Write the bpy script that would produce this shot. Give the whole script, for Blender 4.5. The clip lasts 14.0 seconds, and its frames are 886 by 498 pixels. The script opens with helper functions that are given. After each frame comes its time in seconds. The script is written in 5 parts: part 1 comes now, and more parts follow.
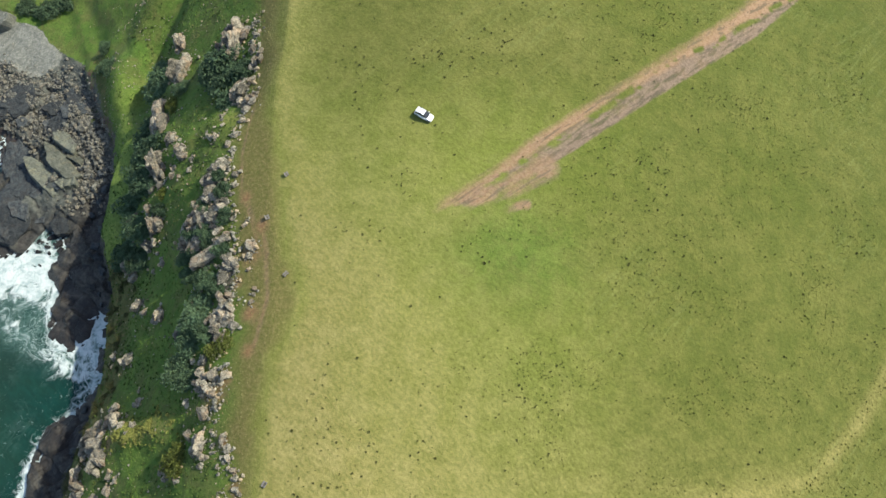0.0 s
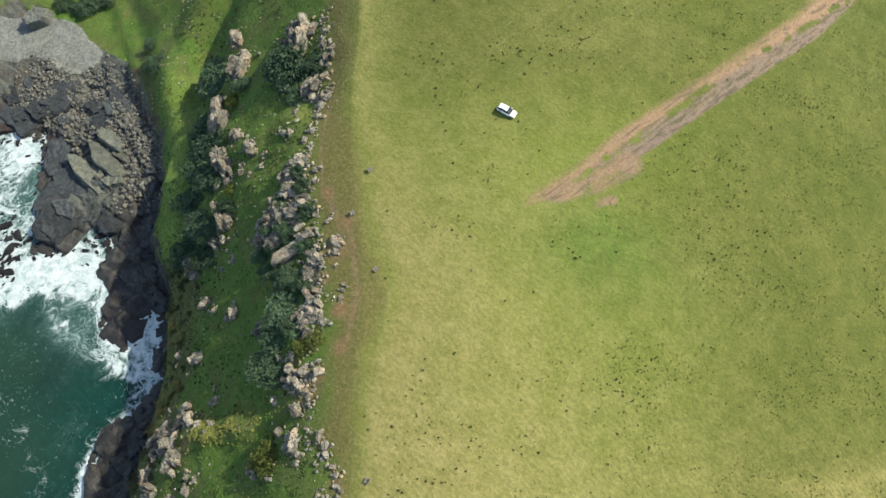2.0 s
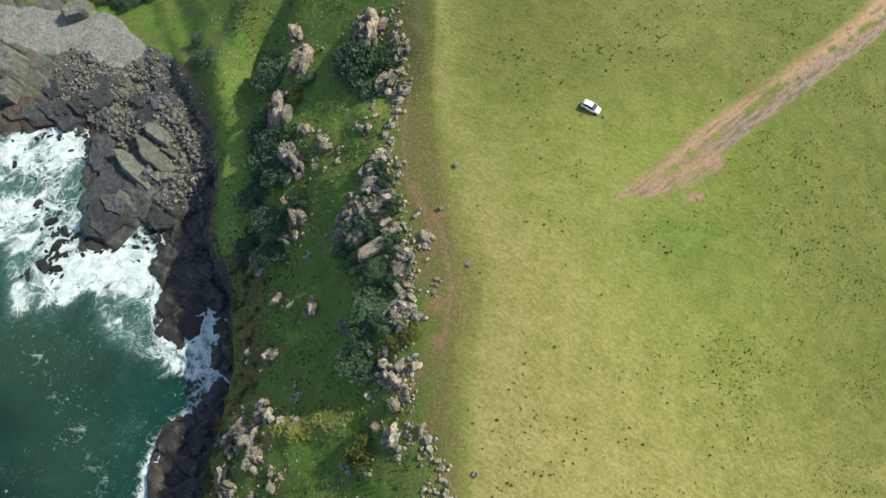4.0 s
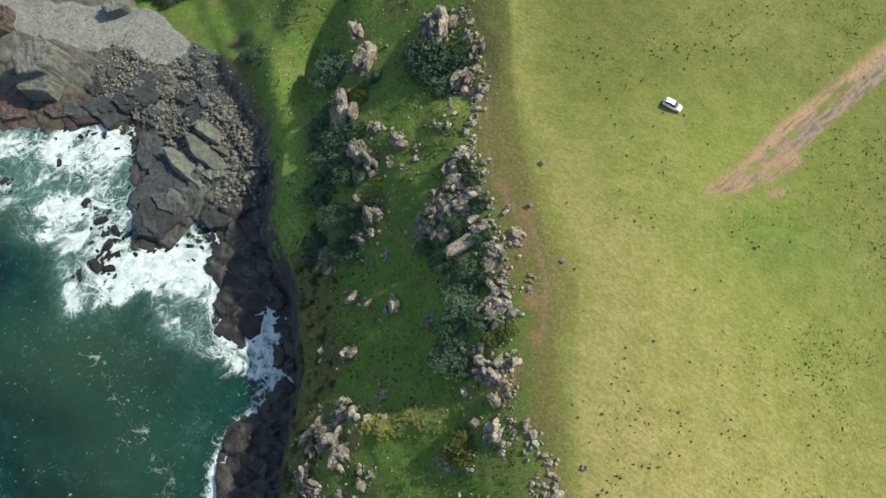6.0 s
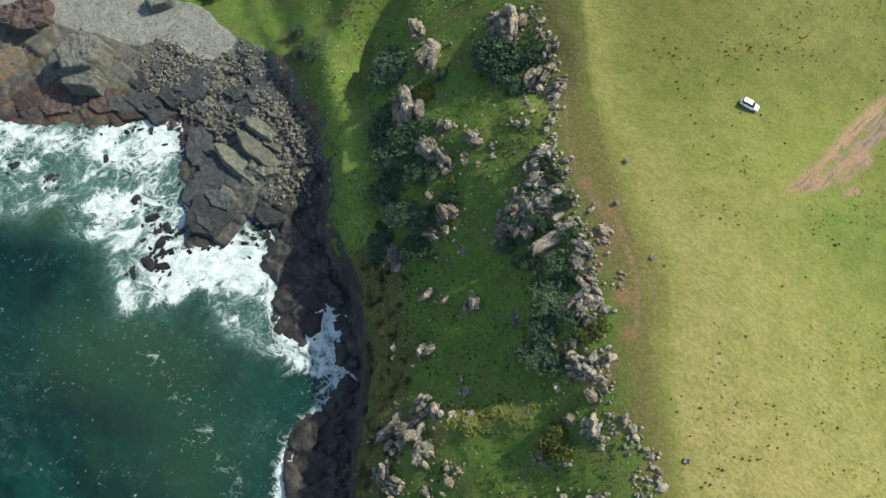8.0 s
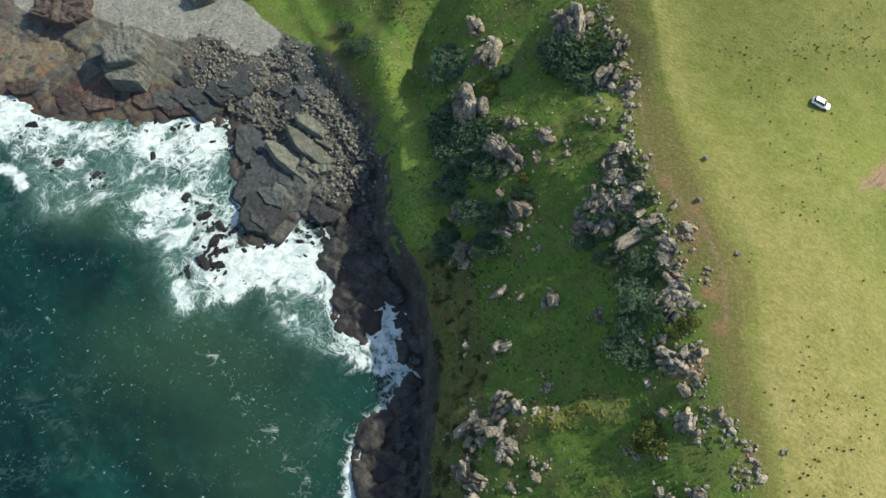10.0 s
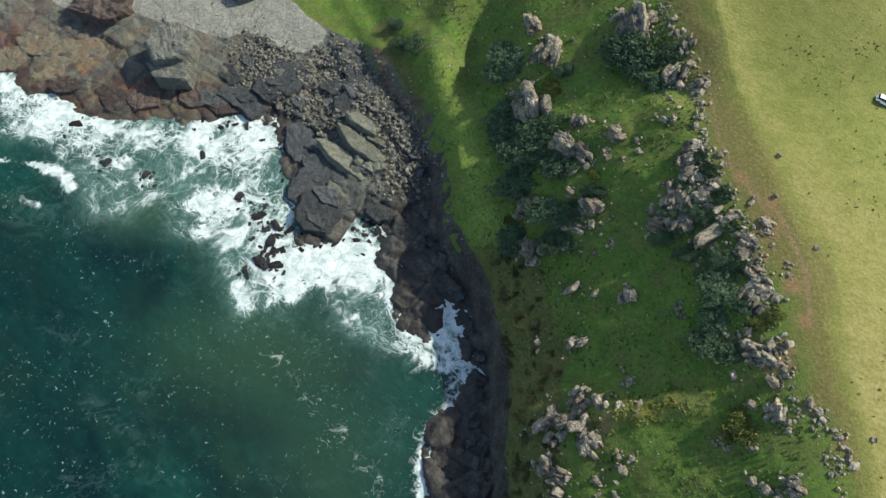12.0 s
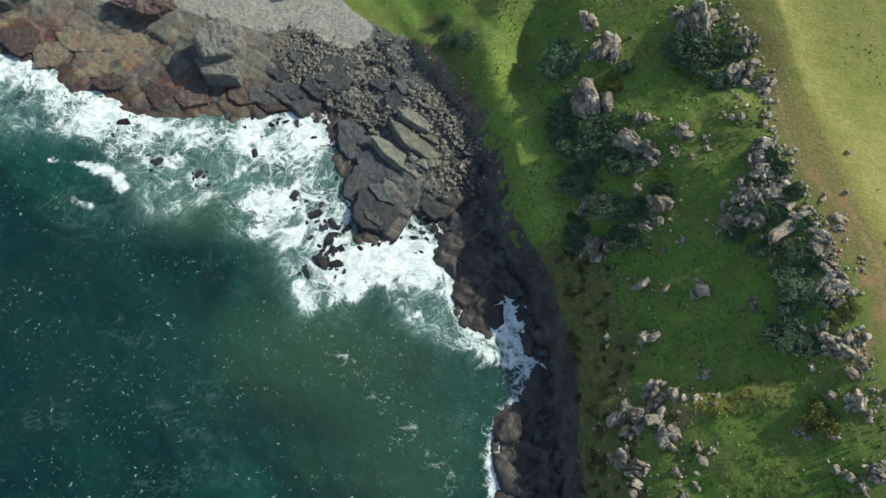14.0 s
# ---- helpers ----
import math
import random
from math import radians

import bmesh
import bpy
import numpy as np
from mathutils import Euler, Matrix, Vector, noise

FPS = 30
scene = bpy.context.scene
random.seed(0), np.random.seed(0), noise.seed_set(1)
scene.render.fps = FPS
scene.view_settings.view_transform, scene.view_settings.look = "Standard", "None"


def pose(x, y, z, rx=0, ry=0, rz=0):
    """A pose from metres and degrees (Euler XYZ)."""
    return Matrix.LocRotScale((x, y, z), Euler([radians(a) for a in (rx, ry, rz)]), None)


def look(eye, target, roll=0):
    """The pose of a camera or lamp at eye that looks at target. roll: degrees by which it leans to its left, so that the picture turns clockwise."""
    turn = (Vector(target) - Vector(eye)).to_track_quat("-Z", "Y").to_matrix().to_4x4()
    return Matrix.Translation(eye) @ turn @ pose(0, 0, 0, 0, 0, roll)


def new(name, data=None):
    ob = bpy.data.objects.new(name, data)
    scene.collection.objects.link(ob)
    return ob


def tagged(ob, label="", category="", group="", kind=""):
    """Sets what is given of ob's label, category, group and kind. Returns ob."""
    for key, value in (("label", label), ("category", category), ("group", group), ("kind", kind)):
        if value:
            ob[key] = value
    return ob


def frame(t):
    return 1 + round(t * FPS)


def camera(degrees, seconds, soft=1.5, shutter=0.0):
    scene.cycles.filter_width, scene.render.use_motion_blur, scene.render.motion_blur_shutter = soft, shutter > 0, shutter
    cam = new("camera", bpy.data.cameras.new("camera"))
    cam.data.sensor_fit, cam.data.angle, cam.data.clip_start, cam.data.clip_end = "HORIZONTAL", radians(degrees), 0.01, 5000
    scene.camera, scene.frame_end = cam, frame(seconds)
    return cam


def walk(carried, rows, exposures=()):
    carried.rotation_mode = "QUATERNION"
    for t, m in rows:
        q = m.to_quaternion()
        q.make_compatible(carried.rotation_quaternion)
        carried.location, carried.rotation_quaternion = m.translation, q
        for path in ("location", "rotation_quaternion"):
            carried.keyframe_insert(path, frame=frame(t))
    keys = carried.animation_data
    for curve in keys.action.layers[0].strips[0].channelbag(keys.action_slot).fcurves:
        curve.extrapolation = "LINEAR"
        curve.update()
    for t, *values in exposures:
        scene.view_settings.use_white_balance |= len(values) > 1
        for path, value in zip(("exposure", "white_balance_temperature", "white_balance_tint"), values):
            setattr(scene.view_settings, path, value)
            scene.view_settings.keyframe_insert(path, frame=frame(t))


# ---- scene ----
cam = camera(68.4, 14.0)
PATH = [
    (0, (4.171, 3.518, 158.999), (3.870, 4.435, 156.692), -13.7),
    (0.5, (-0.703, 2.666, 159.186), (-0.988, 3.590, 156.880), -12.7),
    (1, (-5.590, 1.863, 159.399), (-5.857, 2.789, 157.093), -11.8),
    (1.5, (-10.484, 1.034, 159.664), (-10.734, 1.965, 157.357), -10.9),
    (2, (-15.539, 0.194, 159.916), (-15.771, 1.133, 157.610), -9.8),
    (2.5, (-20.721, -0.599, 160.154), (-20.932, 0.343, 157.847), -8.7),
    (3, (-25.900, -1.294, 160.373), (-26.092, -0.350, 158.065), -7.7),
    (5.3, (-50.553, -3.567, 161.855), (-50.645, -2.627, 159.540), -2.3),
    (5.5, (-52.683, -3.761, 161.893), (-52.767, -2.820, 159.578), -2.0),
    (6, (-58.004, -4.221, 162.021), (-58.066, -3.279, 159.706), -0.8),
    (6.5, (-63.329, -4.641, 162.155), (-63.370, -3.700, 159.840), 0.5),
    (7, (-68.670, -4.969, 162.279), (-68.688, -4.029, 159.963), 1.7),
    (7.5, (-74.075, -5.264, 162.350), (-74.071, -4.325, 160.033), 2.9),
    (8, (-79.555, -5.543, 162.354), (-79.526, -4.605, 160.036), 4.3),
    (8.2, (-81.754, -5.636, 162.341), (-81.713, -4.707, 160.021), 5.3),
    (10.5, (-106.890, -6.180, 161.441), (-106.740, -5.252, 159.125), 10.6),
    (11, (-112.517, -6.089, 161.255), (-112.340, -5.166, 158.938), 12.0),
    (11.5, (-118.203, -5.976, 161.047), (-117.998, -5.059, 158.731), 13.6),
    (12, (-123.888, -5.830, 160.789), (-123.653, -4.920, 158.472), 15.1),
    (12.5, (-129.531, -5.564, 160.510), (-129.270, -4.661, 158.194), 16.5),
    (13, (-135.171, -5.128, 160.259), (-134.881, -4.235, 157.942), 18.0),
    (13.5, (-140.806, -4.405, 160.016), (-140.490, -3.526, 157.696), 19.5),
    (14, (-146.435, -3.424, 159.780), (-146.093, -2.560, 157.459), 21.0),
]
walk(cam, [(t, look(eye, target, roll)) for t, eye, target, roll in PATH], exposures=[(0.0, 0.86, 6500.0, 7.5)])

# ---- daylight ----
SUN = Vector((0.87, 0.42, 0.81)).normalized()
world = bpy.data.worlds.new("sky")
scene.world = world
world.use_nodes = True
_n, _l = world.node_tree.nodes, world.node_tree.links
_sky = _n.new("ShaderNodeTexSky")
_sky.sky_type, _sky.sun_disc = "NISHITA", False
_sky.dust_density, _sky.ozone_density = 1.0, 0.2
_sky.sun_elevation = math.asin(SUN.z)
_sky.sun_rotation = math.atan2(SUN.x, SUN.y)
_l.new(_sky.outputs[0], _n["Background"].inputs["Color"])
_n["Background"].inputs["Strength"].default_value = 0.15
sun = new("sun", bpy.data.lights.new("sun", "SUN"))
sun.data.energy, sun.data.angle, sun.data.color = 4.2, radians(1.0), (1.0, 0.945, 0.80)
sun.matrix_world = look(SUN * 400, (0, 0, 0))


# ---- materials ----
class Shader:
    """A small builder for node materials."""

    def __init__(self, name):
        self.material = bpy.data.materials.new(name)
        self.material.use_nodes = True
        self.tree = self.material.node_tree
        self.bsdf = self.tree.nodes["Principled BSDF"]
        self.place = self.node("ShaderNodeNewGeometry").outputs["Position"]

    def node(self, kind, **settings):
        n = self.tree.nodes.new(kind)
        for key, value in settings.items():
            if key == "operation":
                n.operation = value
            elif key == "blend":
                n.blend_type = value
            elif key == "feature":
                n.feature = value
            elif key == "layer":
                n.layer_name = value
            elif key == "attribute":
                n.attribute_name = value
        return n

    def link(self, value, socket):
        if isinstance(value, bpy.types.NodeSocket):
            self.tree.links.new(value, socket)
        elif isinstance(value, tuple) and len(value) == 3 and socket.type == "RGBA":
            socket.default_value = (*value, 1)
        else:
            socket.default_value = value

    def math(self, op, a, b=0.0, clamp=False):
        n = self.node("ShaderNodeMath", operation=op)
        n.use_clamp = clamp
        self.link(a, n.inputs[0])
        self.link(b, n.inputs[1])
        return n.outputs[0]

    def mix(self, f, a, b, blend="MIX"):
        n = self.node("ShaderNodeMixRGB", blend=blend)
        for value, socket in zip((f, a, b), n.inputs):
            self.link(value, socket)
        return n.outputs[0]

    def noise(self, scale, detail=4.0, rough=0.55, warp=0.0, vector=None):
        n = self.node("ShaderNodeTexNoise")
        self.link(self.place if vector is None else vector, n.inputs["Vector"])
        for key, value in (("Scale", scale), ("Detail", detail), ("Roughness", rough), ("Distortion", warp)):
            n.inputs[key].default_value = value
        return n.outputs["Fac"]

    def cells(self, scale, feature="F1", vector=None, out="Distance"):
        n = self.node("ShaderNodeTexVoronoi", feature=feature)
        self.link(self.place if vector is None else vector, n.inputs["Vector"])
        n.inputs["Scale"].default_value = scale
        return n.outputs[out]

    def step(self, value, lo, hi, to0=0.0, to1=1.0):
        n = self.node("ShaderNodeMapRange")
        n.interpolation_type = "SMOOTHSTEP"
        self.link(value, n.inputs[0])
        for k, v in enumerate((lo, hi, to0, to1), 1):
            self.link(v, n.inputs[k])
        return n.outputs[0]

    def attr(self, name):
        n = self.node("ShaderNodeAttribute", attribute=name)
        s = self.node("ShaderNodeSeparateColor")
        self.tree.links.new(n.outputs["Color"], s.inputs[0])
        return s.outputs

    def moved(self, amount, scale, detail=2.0):
        """The place, pushed about by noise."""
        n = self.node("ShaderNodeTexNoise")
        self.link(self.place, n.inputs["Vector"])
        n.inputs["Scale"].default_value, n.inputs["Detail"].default_value = scale, detail
        sub = self.node("ShaderNodeVectorMath", operation="SUBTRACT")
        self.tree.links.new(n.outputs["Color"], sub.inputs[0])
        sub.inputs[1].default_value = (0.5, 0.5, 0.5)
        mul = self.node("ShaderNodeVectorMath", operation="SCALE")
        self.tree.links.new(sub.outputs[0], mul.inputs[0])
        mul.inputs["Scale"].default_value = amount
        add = self.node("ShaderNodeVectorMath", operation="ADD")
        self.tree.links.new(mul.outputs[0], add.inputs[0])
        self.link(self.place, add.inputs[1])
        return add.outputs[0]

    def streaks(self, turn, along, across, detail=4.0):
        """Noise drawn out along a bearing, in metres."""
        n = self.node("ShaderNodeMapping")
        self.link(self.place, n.inputs["Vector"])
        n.vector_type = "TEXTURE"
        n.inputs["Rotation"].default_value = (0, 0, turn)
        n.inputs["Scale"].default_value = (along, across, across)
        return self.noise(1.0, detail, 0.6, 0.3, n.outputs[0])

    def random(self):
        return self.node("ShaderNodeObjectInfo").outputs["Random"]

    def island(self):
        return self.node("ShaderNodeNewGeometry").outputs["Random Per Island"]

    def done(self, color, rough=0.9, bump=None, strength=0.5, distance=0.1, metal=0.0, specular=0.3):
        self.link(color, self.bsdf.inputs["Base Color"])
        self.link(rough, self.bsdf.inputs["Roughness"])
        self.bsdf.inputs["Metallic"].default_value = metal
        self.link(specular, self.bsdf.inputs["Specular IOR Level"])
        if bump is not None:
            b = self.node("ShaderNodeBump")
            b.inputs["Strength"].default_value, b.inputs["Distance"].default_value = strength, distance
            self.link(bump, b.inputs["Height"])
            self.tree.links.new(b.outputs[0], self.bsdf.inputs["Normal"])
        return self.material


def ground_material():
    s = Shader("coastal_ground")
    a, b, c3 = s.attr("cover"), s.attr("shore"), s.attr("tone")
    dark, lane, olive = c3[0], c3[1], c3[2]
    rock, dirt, dry = a[0], a[1], a[2]
    pebble, rust, lush = b[0], b[1], b[2]
    broad, mid, fine, grain = s.noise(0.035, 3), s.noise(0.25, 4, 0.6), s.noise(1.6, 5, 0.65), s.noise(7.0, 3, 0.6)
    clump = s.streaks(-0.7, 1.5, 0.55, 4)
    apart = s.node("ShaderNodeSeparateXYZ")
    s.link(s.place, apart.inputs[0])
    lush_free = s.step(apart.outputs[0], -36.0, -33.0, 1.0, 0.0)
    # grass: fresh green, olive and straw
    grass = s.mix(s.step(broad, 0.35, 0.65), (0.092, 0.125, 0.016), (0.113, 0.141, 0.021))
    grass = s.mix(s.step(mid, 0.38, 0.66), grass, (0.130, 0.150, 0.030))
    grass = s.mix(s.math("MULTIPLY", olive, 0.92), grass, s.mix(s.step(mid, 0.35, 0.65), (0.052, 0.068, 0.009), (0.071, 0.082, 0.013)))
    straw = s.mix(s.step(mid, 0.3, 0.7), (0.188, 0.166, 0.053), (0.232, 0.200, 0.074))
    straw = s.mix(s.math("MULTIPLY", lush_free, lane), straw, s.mix(s.step(fine, 0.35, 0.7), (0.098, 0.084, 0.028), (0.144, 0.116, 0.043)))
    dryness = s.math("MULTIPLY", dry, s.step(s.math("ADD", fine, clump), 0.70, 1.25, 0.60, 1.0))
    grass = s.mix(dryness, grass, straw)
    deep = s.mix(s.step(mid, 0.35, 0.65), (0.053, 0.106, 0.016), (0.088, 0.138, 0.024))
    deep = s.mix(s.step(s.noise(0.11, 5, 0.65, 0.5), 0.46, 0.64, 0.0, 0.8), deep, (0.080, 0.094, 0.026))
    deep = s.mix(s.step(s.noise(0.2, 5, 0.7, 0.6), 0.50, 0.66, 0.0, 0.55), deep, (0.104, 0.092, 0.034))
    deep = s.mix(s.step(s.noise(0.5, 4, 0.6), 0.52, 0.68, 0.0, 0.45), deep, (0.040, 0.074, 0.012))
    sward = s.noise(1.1, 5, 0.75, 0.3)
    deep = s.mix(s.step(sward, 0.50, 0.66, 0.0, 0.65), deep, (0.030, 0.056, 0.010))
    deep = s.mix(s.step(sward, 0.44, 0.32, 0.0, 0.55), deep, (0.118, 0.140, 0.036))
    grass = s.mix(lush, grass, deep)
    # sunlit strip above the cliff: its light is put into the grass colour
    grass = s.mix(s.attr("scrub")[1], grass, s.mix(s.step(fine, 0.35, 0.65), (0.096, 0.150, 0.024), (0.150, 0.190, 0.042)))
    heath = s.mix(s.step(s.noise(0.6, 5, 0.65, 0.4), 0.40, 0.62), (0.062, 0.074, 0.021), s.mix(s.step(fine, 0.40, 0.64), (0.074, 0.090, 0.022), (0.122, 0.084, 0.036)))
    grass = s.mix(s.step(s.math("ADD", s.attr("scrub")[0], s.math("MULTIPLY", s.math("SUBTRACT", s.noise(0.35, 4, 0.65), 0.5), 1.1)), 0.30, 0.72), grass, heath)
    speck = s.math("MULTIPLY", s.step(fine, 0.30, 0.75, 0.88, 1.11), s.step(clump, 0.32, 0.68, 0.93, 1.08))
    # faint wheel lines that follow the track
    lines = s.math("MULTIPLY", s.step(s.streaks(0.83, 60.0, 0.8, 2), 0.53, 0.62), s.step(s.noise(0.03, 2), 0.45, 0.60))
    grass = s.mix(s.math("MULTIPLY", lines, s.math("MULTIPLY", olive, 0.25)), grass, (0.130, 0.150, 0.046))
    grass = s.mix(1.0, grass, s.mix(1.0, speck, s.step(grain, 0.3, 0.7, 0.88, 1.11), "MULTIPLY"), "MULTIPLY")
    # bare earth of the track
    pink = s.mix(s.step(fine, 0.3, 0.7), (0.185, 0.115, 0.066), (0.248, 0.162, 0.100))
    brown = s.mix(s.step(fine, 0.3, 0.7), (0.128, 0.094, 0.068), (0.178, 0.132, 0.094))
    ruts = s.streaks(0.745, 26.0, 0.9, 3)
    pink = s.mix(s.step(ruts, 0.52, 0.66, 0.0, 0.8), pink, (0.092, 0.074, 0.045))
    brown = s.mix(s.step(ruts, 0.40, 0.52, 0.9, 0.0), brown, (0.080, 0.064, 0.044))
    earth = s.mix(s.math("ADD", lane, s.math("MULTIPLY", s.math("SUBTRACT", mid, 0.5), 1.4), True), brown, pink)
    earth = s.mix(s.math("MULTIPLY", rust, 0.9), earth, s.mix(s.step(fine, 0.3, 0.7), (0.150, 0.070, 0.030), (0.260, 0.140, 0.060)))
    edge = s.step(s.math("ADD", dirt, s.math("MULTIPLY", s.math("SUBTRACT", s.math("ADD", s.math("MULTIPLY", s.noise(0.9, 5, 0.7), 0.5), s.math("MULTIPLY", ruts, 0.6)), 0.55), 1.0)), 0.18, 0.92)
    color = s.mix(edge, grass, earth)
    # rock of the cliff and the platform
    warped = s.moved(1.6, 0.25, 3)
    cracks = s.cells(0.16, "DISTANCE_TO_EDGE", warped)
    fissures = s.cells(0.9, "DISTANCE_TO_EDGE", s.moved(0.7, 0.8, 3))
    stone = s.mix(s.step(mid, 0.3, 0.7), (0.031, 0.036, 0.034), (0.080, 0.086, 0.073))
    stone = s.mix(s.step(fine, 0.35, 0.75, 0.0, 0.6), stone, (0.128, 0.130, 0.106))
    # dark wet rock, with some of the cliff's shade put into its colour
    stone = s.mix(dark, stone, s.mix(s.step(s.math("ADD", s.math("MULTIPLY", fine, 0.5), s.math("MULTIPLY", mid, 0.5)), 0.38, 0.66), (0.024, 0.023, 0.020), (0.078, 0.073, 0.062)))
    stone = s.mix(s.math("MULTIPLY", rust, s.step(s.noise(0.16, 4, 0.6, 0.6), 0.40, 0.62)), stone, (0.120, 0.052, 0.030))
    stone = s.mix(s.math("MULTIPLY", rust, s.step(s.noise(0.22, 4, 0.6, 0.3), 0.58, 0.72)), stone, (0.150, 0.120, 0.052))
    beds = s.streaks(0.75, 15.0, 3.2, 5)
    stone = s.mix(s.math("MULTIPLY", rust, s.step(beds, 0.50, 0.62, 0.0, 0.85)), stone, (0.150, 0.130, 0.072))
    stone = s.mix(s.math("MULTIPLY", rust, s.step(beds, 0.46, 0.36, 0.0, 0.75)), stone, (0.062, 0.036, 0.030))
    xyz = s.node("ShaderNodeSeparateXYZ")
    s.link(s.place, xyz.inputs[0])
    height = s.math("ADD", xyz.outputs[2], s.math("MULTIPLY", s.math("SUBTRACT", mid, 0.5), 4.0))
    wet = s.step(height, 0.9, 2.6, 1.0, 0.0)
    stone = s.mix(wet, stone, s.mix(0.62, stone, (0.020, 0.017, 0.016)))
    gap = s.math("MULTIPLY", s.step(cracks, 0.0, 0.03, 0.72, 1.0), s.step(fissures, 0.0, 0.04, 0.86, 1.0))
    stone = s.mix(1.0, stone, gap, "MULTIPLY")
    ragged = s.math("ADD", s.math("MULTIPLY", s.math("SUBTRACT", fine, 0.5), 1.5), s.math("MULTIPLY", s.math("SUBTRACT", mid, 0.5), 0.9))
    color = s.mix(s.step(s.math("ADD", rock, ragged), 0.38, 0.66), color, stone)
    # shingle beach
    tone = s.cells(1.7, "F1", None, "Color")
    grey = s.mix(s.step(tone, 0.2, 0.9), (0.098, 0.100, 0.086), (0.225, 0.224, 0.190))
    grey = s.mix(0.5, grey, s.mix(s.step(mid, 0.3, 0.7), (0.130, 0.134, 0.114), (0.196, 0.198, 0.168)))
    color = s.mix(s.step(s.math("ADD", pebble, s.math("MULTIPLY", s.math("SUBTRACT", fine, 0.5), 0.8)), 0.42, 0.60), color, grey)
    bump = s.math("ADD", s.math("MULTIPLY", fine, 0.8), s.math("MULTIPLY", grain, 0.2))
    bump = s.math("ADD", bump, s.math("MULTIPLY", rock, s.math("MULTIPLY", gap, 0.9)))
    rough = s.mix(s.math("MULTIPLY", rock, wet), (0.92, 0.92, 0.92), (0.42, 0.42, 0.42))
    return s.done(color, rough, bump, 0.75, 0.28, specular=0.2)


def sea_material():
    s = Shader("sea_water")
    a = s.attr("surf")
    foam, shoal, milk = a[0], a[1], a[2]

    def threads(scale, push, push_scale):
        n = s.noise(scale, 3.0, 0.6, 0.9, s.moved(push, push_scale, 3))
        return s.math("MULTIPLY", s.math("ABSOLUTE", s.math("SUBTRACT", n, 0.5)), 4.2)

    web = s.math("MINIMUM", threads(0.085, 9.0, 0.09), s.math("MINIMUM", s.math("ADD", threads(0.22, 4.5, 0.22), 0.05), s.math("ADD", threads(0.55, 2.2, 0.5), 0.14)))
    froth = s.noise(0.20, 8, 0.62, 1.2, s.moved(5.0, 0.10, 3))
    need = s.math("SUBTRACT", foam, s.math("ADD", s.math("MULTIPLY", web, 0.92), s.math("MULTIPLY", froth, 0.60)))
    white = s.step(need, -0.15, 0.15)
    veil = s.step(need, -0.50, 0.10, 0.0, 0.5)
    # small breaking crests out at sea, in loose bands
    crests = s.math("MULTIPLY", s.step(s.noise(0.95, 4, 0.70, 0.7), 0.605, 0.70), s.step(s.noise(0.045, 3, 0.6, 0.8), 0.40, 0.58))
    crests = s.math("MULTIPLY", crests, s.step(s.noise(0.19, 2), 0.36, 0.54))
    # thin old foam drawn out in threads over the open water
    old = s.math("MULTIPLY", s.step(web, 0.02, 0.16, 1.0, 0.0), s.step(s.noise(0.05, 4, 0.6, 0.7), 0.50, 0.66, 0.0, 0.11))
    water = s.mix(s.step(s.noise(0.022, 5, 0.6, 0.6), 0.38, 0.62), (0.0010, 0.0095, 0.0108), (0.0044, 0.0295, 0.0230))
    chop = s.streaks(2.5, 4.0, 1.8, 6)
    water = s.mix(1.0, water, s.step(chop, 0.30, 0.70, 0.80, 1.22), "MULTIPLY")
    water = s.mix(s.step(s.noise(0.028, 5, 0.62, 0.8), 0.48, 0.66, 0.0, 0.55), water, (0.0095, 0.0265, 0.0140))
    # deeper water away from the land
    apart = s.node("ShaderNodeSeparateXYZ")
    s.link(s.place, apart.inputs[0])
    off = s.math("ADD", apart.outputs[0], s.math("MULTIPLY", s.math("SUBTRACT", s.noise(0.03, 3), 0.5), 40.0))
    off = s.math("ADD", off, s.step(apart.outputs[1], 50.0, 75.0, 0.0, 60.0))
    water = s.mix(s.step(off, -172.0, -200.0, 0.0, 0.5), water, (0.0008, 0.0088, 0.0108))
    water = s.mix(shoal, water, (0.019, 0.043, 0.024))
    water = s.mix(s.math("MULTIPLY", milk, s.step(s.noise(0.10, 5, 0.62, 0.8), 0.30, 0.72, 0.12, 0.85)), water, (0.038, 0.090, 0.073))
    water = s.mix(s.math("MULTIPLY", veil, milk), water, (0.17, 0.25, 0.225))
    water = s.mix(old, water, (0.10, 0.17, 0.15))
    water = s.mix(s.math("MULTIPLY", crests, 0.75), water, (0.24, 0.34, 0.31))
    crest = s.mix(s.step(s.noise(0.42, 7, 0.66, 0.8), 0.32, 0.62), (0.25, 0.320, 0.310), (0.47, 0.510, 0.495))
    color = s.mix(white, water, crest)
    relief = s.math("ADD", s.noise(0.35, 6, 0.60, 0.4), s.math("MULTIPLY", s.math("MULTIPLY", white, s.noise(0.30, 5, 0.55, 0.5)), 0.9))
    relief = s.math("MULTIPLY", relief, s.step(white, 0.0, 0.6, 0.32, 0.62))
    return s.done(color, s.mix(white, (0.27, 0.27, 0.27), (0.9, 0.9, 0.9)), relief, 0.7, 0.7, specular=0.18)


